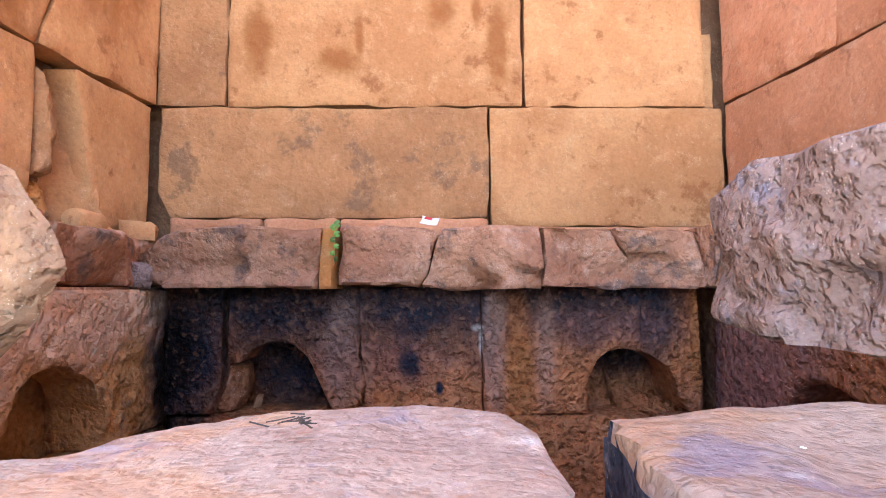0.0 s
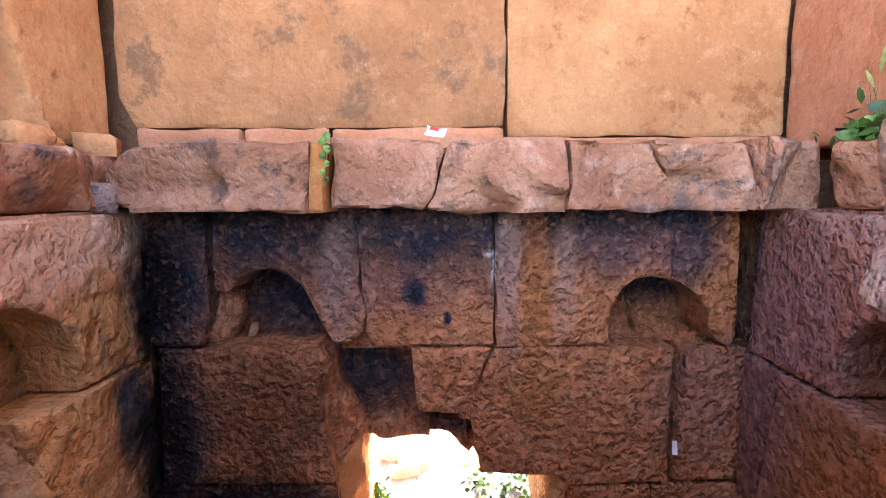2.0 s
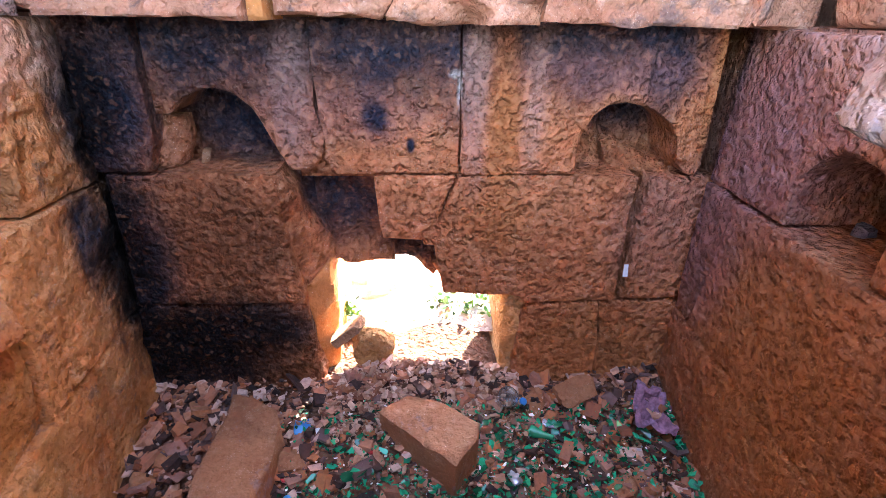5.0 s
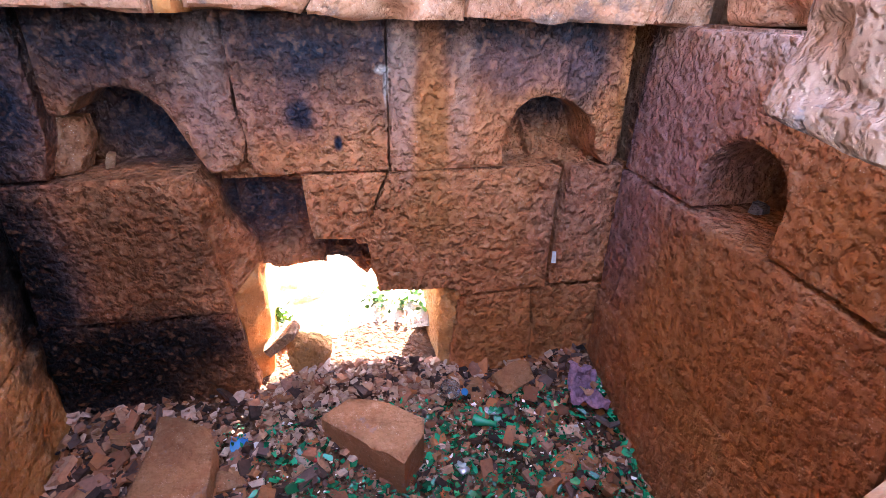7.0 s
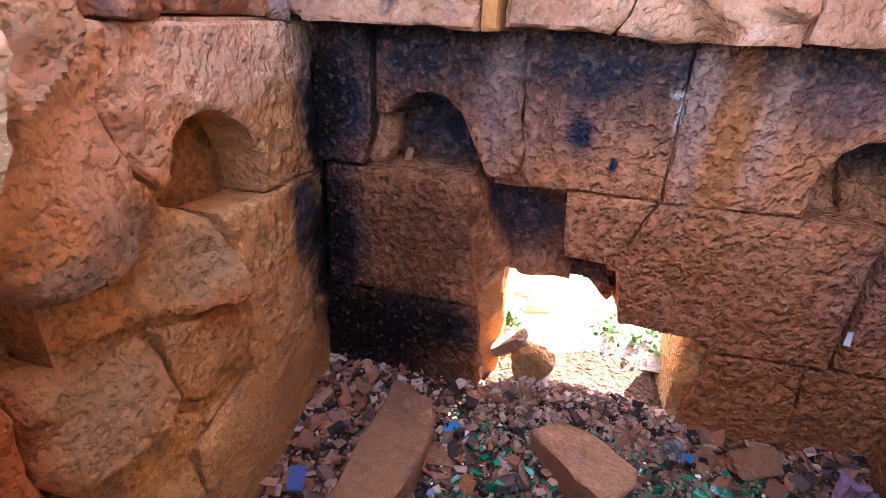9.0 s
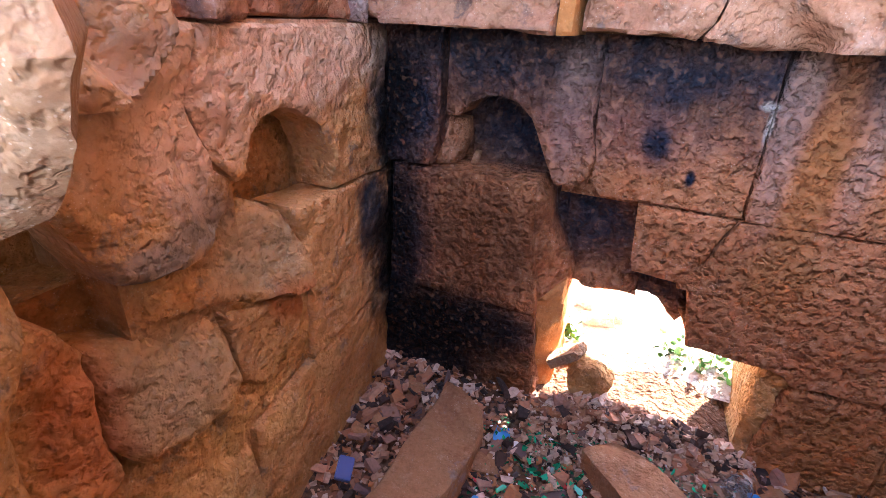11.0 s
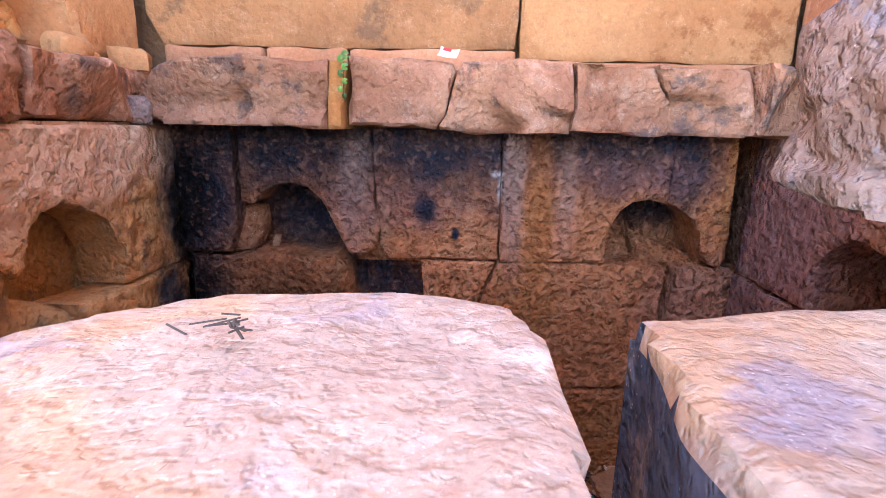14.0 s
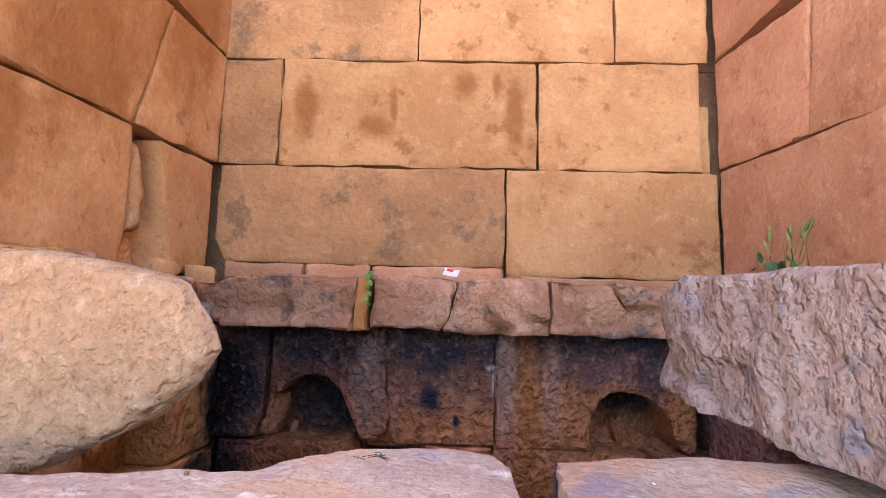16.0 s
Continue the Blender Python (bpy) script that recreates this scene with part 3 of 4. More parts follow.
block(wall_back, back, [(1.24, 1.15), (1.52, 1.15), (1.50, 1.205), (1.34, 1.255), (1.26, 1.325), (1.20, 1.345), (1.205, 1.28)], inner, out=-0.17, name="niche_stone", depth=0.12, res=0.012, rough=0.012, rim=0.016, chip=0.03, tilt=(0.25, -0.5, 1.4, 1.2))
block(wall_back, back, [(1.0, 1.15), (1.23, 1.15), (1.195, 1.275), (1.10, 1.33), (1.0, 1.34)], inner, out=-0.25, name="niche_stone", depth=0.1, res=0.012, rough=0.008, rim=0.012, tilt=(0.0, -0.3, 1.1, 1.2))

# broken stones in the cavity over the hole
hollow = dict(name="broken_stone", res=0.011, rough=0.016, freq=6, rim=0.02, chip=0.03, chip_freq=5, wear=0.02, depth=0.14)
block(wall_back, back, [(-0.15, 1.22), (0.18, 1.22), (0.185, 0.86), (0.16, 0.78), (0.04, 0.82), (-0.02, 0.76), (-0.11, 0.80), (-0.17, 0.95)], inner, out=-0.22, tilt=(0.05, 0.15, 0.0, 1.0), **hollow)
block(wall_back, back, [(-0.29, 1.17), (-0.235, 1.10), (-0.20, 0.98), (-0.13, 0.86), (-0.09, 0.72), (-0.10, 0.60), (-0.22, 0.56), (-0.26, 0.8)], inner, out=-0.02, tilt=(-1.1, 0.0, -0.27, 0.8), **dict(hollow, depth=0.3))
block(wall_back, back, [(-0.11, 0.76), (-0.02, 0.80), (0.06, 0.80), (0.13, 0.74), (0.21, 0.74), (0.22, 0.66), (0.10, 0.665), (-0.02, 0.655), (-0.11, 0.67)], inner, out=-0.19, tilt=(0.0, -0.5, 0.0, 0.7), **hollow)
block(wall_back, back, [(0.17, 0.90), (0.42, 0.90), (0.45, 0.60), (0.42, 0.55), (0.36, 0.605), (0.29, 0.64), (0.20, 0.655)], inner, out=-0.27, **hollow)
block(wall_back, back, [(0.40, 0.66), (0.86, 0.66), (0.86, 0.52), (0.74, 0.555), (0.60, 0.545), (0.45, 0.56)], inner, out=-0.12, **dict(hollow, depth=0.25))
block(wall_back, back, [(-0.205, 0.60), (-0.10, 0.70), (-0.085, 0.5), (-0.12, -0.1), (-0.20, -0.1)], fresh, out=-0.05, depth=0.4, name="jamb_stone", res=0.012, rough=0.022, rim=0.02, chip=0.03, wear=0.02, tilt=(-0.6, 0.0, -0.2, 0.3))
block(wall_back, back, [(0.755, 0.57), (0.865, 0.515), (0.84, 0.3), (0.83, 0.1), (0.80, -0.1), (0.73, -0.1), (0.755, 0.2)], sandy, out=-0.015, depth=0.4, name="jamb_stone", res=0.010, rough=0.022, rim=0.03, chip=0.035, wear=0.03, tilt=(0.5, 0.0, 0.84, 0.3))

# ---- ledge stones over the lower wall ----
ledge = boxes("ledge", [(-1.4, 2.0, 2.62, 3.0, 1.80, 2.0)], core_stone, "rubble core behind the projecting ledge stones", "ledge")
shelf = facing("back", 2.40)
heavy = dict(depth=0.24, res=0.013, rough=0.012, freq=6, rim=0.016, chip=0.115, chip_freq=3.6, wear=0.014)
block(ledge, shelf, [(-1.0, 1.83), (-0.9, 1.80), (-0.24, 1.79), (-0.235, 2.065), (-0.8, 2.055), (-0.95, 2.02), (-1.02, 1.96)], broken, name="ledge_stone", **heavy)
block(ledge, shelf, [(-0.232, 1.79), (-0.172, 1.79), (-0.165, 2.06), (-0.228, 2.062)], fresh, name="ledge_stone", out=-0.01, depth=0.24, res=0.012, rough=0.006, rim=0.012)
block(ledge, shelf, [(-0.150, 1.81), (0.02, 1.80), (0.10, 1.815), (0.20, 1.795), (0.235, 1.85), (0.285, 2.03), (0.27, 2.07), (-0.15, 2.07)], broken, name="ledge_stone", out=-0.035, **dict(heavy, chip=0.05, rough=0.018, freq=10))
block(ledge, shelf, [(0.21, 1.79), (0.40, 1.782), (0.60, 1.795), (0.748, 1.79), (0.748, 2.075), (0.30, 2.07), (0.25, 1.86)], broken, name="ledge_stone", out=0.012, **heavy)
block(ledge, shelf, [(0.760, 1.79), (0.9, 1.80), (1.05, 1.79), (1.175, 1.80), (1.165, 1.93), (1.09, 2.06), (0.762, 2.075)], broken, name="ledge_stone", out=0.01, **heavy)
block(ledge, shelf, [(1.165, 1.79), (1.30, 1.80), (1.485, 1.79), (1.51, 1.9), (1.48, 2.055), (1.10, 2.065), (1.175, 1.94)], broken, name="ledge_stone", out=-0.006, **heavy)
block(ledge, shelf, [(1.475, 1.785), (1.62, 1.79), (1.755, 1.775), (1.765, 1.9), (1.745, 2.055), (1.49, 2.06), (1.52, 1.9)], broken, name="ledge_stone", out=0.004, **heavy)

# ---- back wall, upper part ----
# courses above 4.1 are added out of view to keep the sun off the chamber
wall_back_upper = boxes("wall_back_upper", [(-1.6, 1.745, 2.915, 3.15, 2.0, 6.8), (1.745, 2.2, 2.915, 3.15, 2.0, 3.25), (1.745, 2.2, 2.915, 3.15, 3.47, 6.8), (1.788, 2.2, 2.93, 3.15, 3.25, 3.47)], core_stone, "inner core of the upper back wall, raised out of view to block the sun")
upper = facing("back", 2.785)
smooth = dict(res=0.016, rough=0.004, freq=7, rim=0.008, wear=0.008)
for u0, u1 in ((-1.10, -0.62), (-0.61, -0.23), (-0.22, 0.56), (0.57, 1.83)):
    block(wall_back_upper, upper, rect(u0, u1, 2.05, 2.158 if u1 < 0.57 else 2.115), pinkish, out=0.02, name="thin_course_stone", res=0.016, rough=0.006, rim=0.012)
block(wall_back_upper, upper, [(-1.10, 2.162), (0.560, 2.162), (0.562, 2.755), (-1.175, 2.75), (-1.17, 2.3)], dull, **smooth)
block(wall_back_upper, upper, [(0.578, 2.12), (1.825, 2.12), (1.825, 2.762), (0.572, 2.757)], ashlar, **smooth)
for u0, u1, v0, v1 in ((-1.20, -0.835, 2.76, 3.435), (-0.83, 0.748, 2.762, 3.44), (0.762, 1.742, 2.765, 3.45), (-1.25, 0.008, 3.445, 4.1), (0.014, 1.225, 3.452, 4.1), (1.232, 1.80, 3.46, 4.1),
                       (-1.25, -0.4, 4.1, 4.68), (-0.4, 0.9, 4.1, 4.68), (0.9, 1.85, 4.1, 4.68), (-1.25, 0.3, 4.68, 5.3), (0.3, 1.85, 4.68, 5.3), (-1.25, -0.2, 5.3, 6.0), (-0.2, 1.85, 5.3, 6.0), (-1.25, 0.5, 6.0, 6.8), (0.5, 1.85, 6.0, 6.8)):
    block(wall_back_upper, upper, rect(u0, u1, v0, v1), dull if u1 in (-0.835, 0.008) else ashlar, **smooth)
block(wall_back_upper, upper, rect(1.75, 1.83, 2.77, 3.22), ashlar, out=-0.07, **smooth)

# ---- left wall ----
wall_left = boxes("wall_left_lower", [(-1.6, -1.05, 1.70, 2.9, -0.4, 1.12), (-1.6, -1.26, 1.66, 2.22, 1.12, 1.52), (-1.6, -1.05, 2.22, 2.9, 1.12, 1.80), (-1.6, -1.05, 1.66, 2.22, 1.52, 1.80), (-1.6, -1.05, 1.28, 1.70, -0.4, 1.75), (-1.6, -1.2, 0.3, 1.28, -0.4, 1.15), (-1.6, -1.38, 0.3, 1.28, 1.15, 1.5)], sandy, "inner core of the tomb's left wall")
left = facing("left", -1.01)
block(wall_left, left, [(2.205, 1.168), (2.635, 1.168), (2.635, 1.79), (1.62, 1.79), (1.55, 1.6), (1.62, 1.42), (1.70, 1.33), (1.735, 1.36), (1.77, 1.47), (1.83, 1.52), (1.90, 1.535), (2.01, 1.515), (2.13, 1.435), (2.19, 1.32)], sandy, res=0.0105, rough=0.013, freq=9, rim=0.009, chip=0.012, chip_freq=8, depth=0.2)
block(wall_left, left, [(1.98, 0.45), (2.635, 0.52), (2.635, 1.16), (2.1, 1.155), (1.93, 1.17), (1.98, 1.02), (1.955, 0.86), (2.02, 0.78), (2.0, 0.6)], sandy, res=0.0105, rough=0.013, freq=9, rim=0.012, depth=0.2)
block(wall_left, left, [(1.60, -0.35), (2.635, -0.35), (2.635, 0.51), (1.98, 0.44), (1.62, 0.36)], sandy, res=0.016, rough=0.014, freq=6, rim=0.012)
lump = dict(res=0.012, rough=0.022, freq=4, rim=0.03, chip=0.03, chip_freq=3.6, depth=0.22, wear=0.02, name="rubble_stone")
for poly, out, tilt in (([(1.24, 1.20), (1.33, 1.175), (1.5, 1.165), (1.62, 1.205), (1.675, 1.29), (1.69, 1.34), (1.615, 1.41), (1.545, 1.6), (1.615, 1.79), (1.0, 1.79), (0.95, 1.52), (1.11, 1.45), (1.20, 1.33)], 0.03, (-0.12, 0.0, 1.4, 1.4)),
                        ([(1.30, 1.10), (1.32, 1.01), (1.56, 0.95), (1.75, 0.87), (1.94, 0.86), (1.97, 0.98), (1.90, 1.17), (1.75, 1.25), (1.62, 1.18), (1.48, 1.145)], 0.0, (0.1, -0.25, 1.7, 1.0)),
                        ([(1.15, 0.72), (1.22, 0.62), (1.50, 0.58), (1.58, 0.66), (1.56, 0.80), (1.52, 0.93), (1.34, 0.985), (1.16, 1.03)], 0.0, (0.0, -0.2, 1.4, 0.8)),
                        ([(1.60, 0.60), (1.75, 0.47), (1.98, 0.50), (1.99, 0.76), (1.94, 0.84), (1.74, 0.86), (1.55, 0.93), (1.58, 0.78)], -0.015, None),
                        ([(1.0, -0.35), (1.60, -0.35), (1.60, 0.40), (1.70, 0.47), (1.57, 0.58), (1.20, 0.60), (1.02, 0.5)], 0.0, (0.0, -0.1, 1.3, 0.3)),
                        ([(1.66, 0.38), (1.97, 0.45), (1.96, 0.49), (1.74, 0.46)], -0.03, None),
                        ([(1.04, 1.20), (1.11, 1.14), (1.15, 1.03), (1.14, 0.72), (1.17, 0.62), (0.95, 0.5), (0.92, 1.15)], -0.01, None),
                        ([(0.55, 0.55), (0.90, 0.5), (0.93, 1.0), (1.04, 1.18), (1.03, 1.36), (0.97, 1.43), (0.55, 1.45)], 0.10, (-0.5, 0.0, 0.9, 1.2)),
                        ([(0.5, -0.35), (0.98, -0.35), (1.0, 0.46), (0.52, 0.5)], 0.05, None), ([(0.4, 1.47), (0.93, 1.46), (0.97, 1.55), (0.4, 1.62)], 0.0, None)):
    block(wall_left, left, poly, sandy, out=out, tilt=tilt, **lump)
ledge_left = boxes("ledge_left", [(-1.6, -1.2, 0.9, 2.9, 1.80, 2.0)], core_stone, "rubble core behind the side ledge stones", "ledge")
side = facing("left", -0.99)
block(ledge_left, side, rect(1.85, 2.62, 1.80, 2.03, 0.006), broken, name="ledge_stone", out=-0.03, **heavy)
block(ledge_left, side, [(1.50, 1.79), (1.84, 1.80), (1.84, 2.05), (1.44, 2.06)], broken, name="ledge_stone", out=0.0, **heavy)
block(ledge_left, side, [(0.98, 1.62), (1.28, 1.625), (1.39, 1.64), (1.49, 1.77), (1.43, 2.05), (1.0, 2.05)], sandy, name="ledge_stone", out=0.08, **heavy)
wall_left_upper = boxes("wall_left_upper", [(-1.8, -1.33, -0.6, 3.15, 2.0, 5.6)], core_stone, "inner core of the upper left wall")
upl = facing("left", -1.19)
block(wall_left_upper, upl, [(2.34, 2.10), (2.40, 2.13), (2.46, 2.06), (2.735, 2.06), (2.745, 2.735), (2.20, 2.69)], ashlar, **dict(smooth, depth=0.2))
block(wall_left_upper, upl, [(2.15, 2.06), (2.40, 2.06), (2.21, 2.68), (2.06, 2.67)], dull, out=-0.02, tilt=(0.9, 0.0, 2.34, 2.1), name="rubble_stone", res=0.014, rough=0.02, rim=0.02, chip=0.02, depth=0.3)
block(wall_left_upper, upl, [(2.0, 2.20), (2.10, 2.22), (2.14, 2.40), (2.08, 2.55), (2.05, 2.63), (1.99, 2.64)], dull, out=0.01, name="rubble_stone", res=0.012, rough=0.012, rim=0.06)
block(wall_left_upper, upl, [(2.0, 2.06), (2.16, 2.06), (2.11, 2.21), (2.0, 2.19)], sandy, out=-0.05, name="rubble_stone", res=0.014, rough=0.015, rim=0.03, chip=0.02)
block(wall_left_upper, upl, [(2.30, 2.05), (2.48, 2.05), (2.45, 2.125), (2.36, 2.145)], sandy, out=-0.03, tilt=(0.0, -0.9, 2.4, 2.1), name="rubble_stone", res=0.012, rough=0.012, rim=0.015, chip=0.02)
block(wall_left_upper, upl, [(1.2, 2.06), (1.99, 2.06), (2.0, 2.5), (1.98, 2.69), (1.2, 2.63)], ashlar, **smooth)
block(wall_left_upper, upl, [(0.2, 2.06), (1.19, 2.06), (1.19, 2.63), (0.2, 2.56)], ashlar, **smooth)
block(wall_left_upper, upl, [(2.0, 2.705), (2.785, 2.76), (2.785, 3.44), (2.21, 3.40)], ashlar, **smooth)
block(wall_left_upper, upl, [(1.3, 2.65), (1.99, 2.70), (2.2, 3.40), (1.3, 3.34)], ashlar, **smooth)
block(wall_left_upper, upl, [(0.2, 2.57), (1.29, 2.65), (1.29, 3.34), (0.2, 3.28)], ashlar, **smooth)
for u0, u1, v0, v1 in ((1.7, 2.79, 3.45, 4.1), (0.2, 1.7, 3.36, 4.1), (1.9, 2.79, 4.1, 4.9), (0.2, 1.9, 4.1, 4.9), (0.2, 2.79, 4.9, 5.6), (-0.6, 0.2, 2.06, 2.9), (-0.6, 0.2, 2.9, 3.9), (-0.6, 0.2, 3.9, 4.9)):
    block(wall_left_upper, upl, rect(u0, u1, v0, v1), ashlar, **smooth)

# ---- right wall ----
wall_right = boxes("wall_right_lower", [(1.70, 2.1, 0.3, 3.0, -0.4, 1.06), (2.03, 2.3, 1.66, 2.22, 1.12, 1.50), (1.73, 2.1, 2.22, 3.0, 1.06, 1.80), (1.73, 2.1, 0.3, 1.66, 1.06, 1.80), (1.73, 2.1, 1.66, 2.22, 1.54, 1.80), (1.73, 2.1, 1.66, 2.22, 1.06, 1.10)], plum, "inner core of the tomb's right wall")
right = facing("right", 1.615)
arch = [(2.15, 1.155)] + [(1.95 + 0.195 * math.cos(a), 1.28 + 0.18 * math.sin(a)) for a in np.linspace(0, math.pi, 11)] + [(1.75, 1.13)]
block(wall_right, right, [(2.635, 1.168), (2.635, 1.79), (1.2, 1.79), (1.2, 1.10)] + arch[::-1], plum, out=-0.02, tilt=(0.0, -0.05, 2.0, 1.2), **dict(big, depth=0.37))
block(wall_right, right, [(2.40, 1.15), (2.635, 1.16), (2.635, 0.51), (2.50, 0.505)], plum, **big)
block(wall_right, right, [(1.2, 1.09), (2.392, 1.145), (2.49, 0.50), (1.2, 0.405)], plum, **dict(big, depth=0.40))
block(wall_right, right, [(1.2, 0.40), (2.635, 0.502), (2.635, -0.35), (1.2, -0.35)], plum, **big)
for v0, v1 in ((-0.35, 0.40), (0.405, 1.09), (1.10, 1.79)):
    block(wall_right, right, rect(0.4, 1.195, v0, v1), plum, **big)
ledge_right = boxes("ledge_right", [(1.95, 2.1, 0.6, 2.9, 1.80, 2.0)], core_stone, "rubble core behind the side ledge stones", "ledge")
for u0, u1, v1 in ((1.72, 2.30, 2.04), (1.1, 1.71, 2.05)):
    block(ledge_right, facing("right", 1.70), rect(u0, u1, 1.80, v1, 0.006), broken, name="ledge_stone", **heavy)
# the unseen upper courses and front end are added as a sun block
wall_right_upper = boxes("wall_right_upper", [(1.96, 2.4, -1.3, 3.15, 2.0, 7.6)], core_stone, "inner core of the upper right wall, raised and lengthened out of view to block the sun")
upr = facing("right", 1.83)
for poly in ([(1.62, 2.05), (2.78, 2.05), (2.78, 2.77), (1.62, 2.69)], [(0.4, 2.05), (1.61, 2.05), (1.61, 2.69), (0.4, 2.58)], [(2.03, 2.73), (2.78, 2.78), (2.78, 3.45), (1.97, 3.36)],
             [(1.0, 2.655), (2.02, 2.722), (1.96, 3.36), (1.0, 3.3)], [(0.3, 2.59), (0.99, 2.65), (0.99, 3.3), (0.3, 3.25)], rect(1.5, 2.79, 3.46, 4.1), rect(0.2, 1.5, 3.38, 4.1), rect(0.2, 2.79, 4.1, 4.9), rect(0.2, 2.79, 4.9, 5.6), rect(0.2, 2.79, 5.6, 6.5), rect(0.2, 2.79, 6.5, 7.6), rect(-1.3, 0.2, 4.9, 6.2), rect(-1.3, 0.2, 6.2, 7.6), rect(-1.3, 0.2, 2.05, 3.3), rect(-1.3, 0.2, 3.3, 4.9)):
    block(wall_right_upper, upr, poly, pinkish, **smooth)

# ---- front wall that carries the fallen slabs ----
wall_front = boxes("wall_front", [(-1.35, 1.74, 0.1, 0.45, -0.4, 1.42)], inner, "rough wall under the fallen slabs")

# ---- fallen slabs and boulders ----
def thing_grid(name, kind, at, poly, material, label, category, **more):
    serial[0] += 1
    v, f = face_grid(poly, seed=serial[0], **more)
    edge = more_edge.pop(0) if more_edge else None
    ob = mesh_object(name, facing(kind, at)(v), f, material)
    if edge:
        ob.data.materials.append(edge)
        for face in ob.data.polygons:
            # left-facing sides below the top take the darker edge material
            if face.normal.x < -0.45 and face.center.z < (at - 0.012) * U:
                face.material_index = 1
    return tagged(ob, label, category)


more_edge = []


thing_grid("fallen_slab", "top", 1.68, [(-0.85, 0.42), (-0.45, 0.48), (-0.235, 0.513), (-0.09, 0.545), (0.0, 0.555), (0.06, 0.62), (0.097, 0.655), (0.245, 0.667), (0.345, 0.657), (0.366, 0.595), (0.362, 0.49), (0.354, 0.36), (0.34, 0.1), (0.30, -0.75), (-0.85, -0.75)],
           pale, "broad pinkish grey fallen stone slab, cracked and weathered", "stone slab", depth=0.26, res=0.0085, rough=0.006, freq=6, rim=0.014, chip=0.007, chip_freq=6, wear=0.012)
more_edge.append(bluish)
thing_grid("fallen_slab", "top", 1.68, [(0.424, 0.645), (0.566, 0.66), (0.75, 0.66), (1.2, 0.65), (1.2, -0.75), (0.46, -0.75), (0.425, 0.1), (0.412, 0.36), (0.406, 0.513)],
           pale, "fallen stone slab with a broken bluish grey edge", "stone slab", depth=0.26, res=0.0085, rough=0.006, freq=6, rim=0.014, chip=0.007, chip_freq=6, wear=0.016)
thing_grid("tilted_block", "right", 0.76, [(1.05, 1.74), (1.04, 1.95), (0.93, 1.985), (0.5, 1.97), (-0.4, 1.98), (-0.4, 1.70), (0.5, 1.70), (0.85, 1.71)],
           grey, "large rough grey stone block with a chipped face", "stone block", depth=0.75, res=0.0085, rough=0.009, freq=11, rim=0.014, chip=0.018, chip_freq=10, wear=0.014)
def leaning(p):
    q = facing("back", 0.93)(p)
    q[:, 0] += 1.7 * np.minimum(p[:, 2] + 0.075, 0) - 0.05
    centre = np.array((0.279, 0.264, 1.839))
    return centre + 0.71 * (q - centre)


serial[0] += 1
v, f = face_grid([(-1.58, 2.09), (-1.02, 2.06), (-0.765, 2.054), (-0.42, 1.995), (-0.37, 1.97), (-0.305, 1.88), (-0.27, 1.805), (-0.32, 1.73), (-0.42, 1.635), (-0.68, 1.50), (-1.02, 1.42), (-1.58, 1.40)], seed=serial[0], depth=0.30, res=0.011, rough=0.010, freq=7, rim=0.05, chip=0.010, chip_freq=7, wear=0.004)
tagged(mesh_object("boulder", leaning(v), f, cream), "large cream pitted stone boulder with rounded broken edges", "boulder")


def sloped(name, poly, z, slope, y0, material, label, category, **more):
    """A stone whose top follows the fall of the floor towards the front."""
    serial[0] += 1
    v, f = face_grid(poly, seed=serial[0], **more)
    p = facing("top", z)(v)
    p[:, 2] += slope * (p[:, 1] - y0)
    return tagged(mesh_object(name, p, f, material), label, category)


sloped("long_stone", [(-0.592, 2.53), (-0.50, 2.50), (-0.355, 2.41), (-0.308, 2.30), (-0.315, 2.1), (-0.35, 1.92), (-0.40, 1.70), (-0.63, 1.68), (-0.615, 1.94)], 0.085, 0.05, 2.4, niche_stone,
       "long angular brown stone lying on the rubble", "stone", depth=0.26, res=0.012, rough=0.008, freq=7, rim=0.014, chip=0.012, chip_freq=5)
sloped("angular_stone", [(0.141, 2.37), (0.205, 2.43), (0.269, 2.479), (0.367, 2.448), (0.49, 2.393), (0.614, 2.279), (0.591, 2.188), (0.486, 2.047), (0.312, 2.197)], 0.10, 0.0, 2.3, niche_stone,
       "flat angular brown stone lying on broken glass", "stone", depth=0.24, res=0.011, rough=0.008, freq=7, rim=0.008, chip=0.012, chip_freq=5)


def ground_at(x, y):
    return float(floor_height(np.array([x]), np.array([y]))[0])


def loose_rock(name, x, y, z, size, seed, material, label, turned=(0, 0, 0), n=6, group="", smooth=False):
    v, f = rock(size, n, 9, seed, 0.05, 0.06, bite=0.76)
    v = turn(v, *turned)
    ob = mesh_object(name, v + (x, y, z - v[:, 2].min() - 0.01), f, material, smooth=True)
    return tagged(ob, label, "stone", group)


# stones in the broken hole
loose_rock("wedge_stone", 0.09, 2.72, 0.12, (0.20, 0.14, 0.20), 24, sandy, "tan wedge-shaped stone standing in the wall hole", (0, 24, 10), 8)
loose_rock("pale_flake", -0.03, 2.74, 0.24, (0.20, 0.12, 0.06), 25, cream, "pale stone flake leaning in the wall hole", (0, -38, 0), 6)
loose_rock("corner_stone", -1.03, 2.42, 1.80, (0.10, 0.10, 0.12), 29, grey, "small grey stone wedged between ledge stones", (0, 0, 30), 6)
loose_rock("ledge_rubble", -1.10, 2.52, 2.02, (0.15, 0.13, 0.09), 30, ashlar, "tan stone lump lying on the ledge", (0, 0, 20), 7)
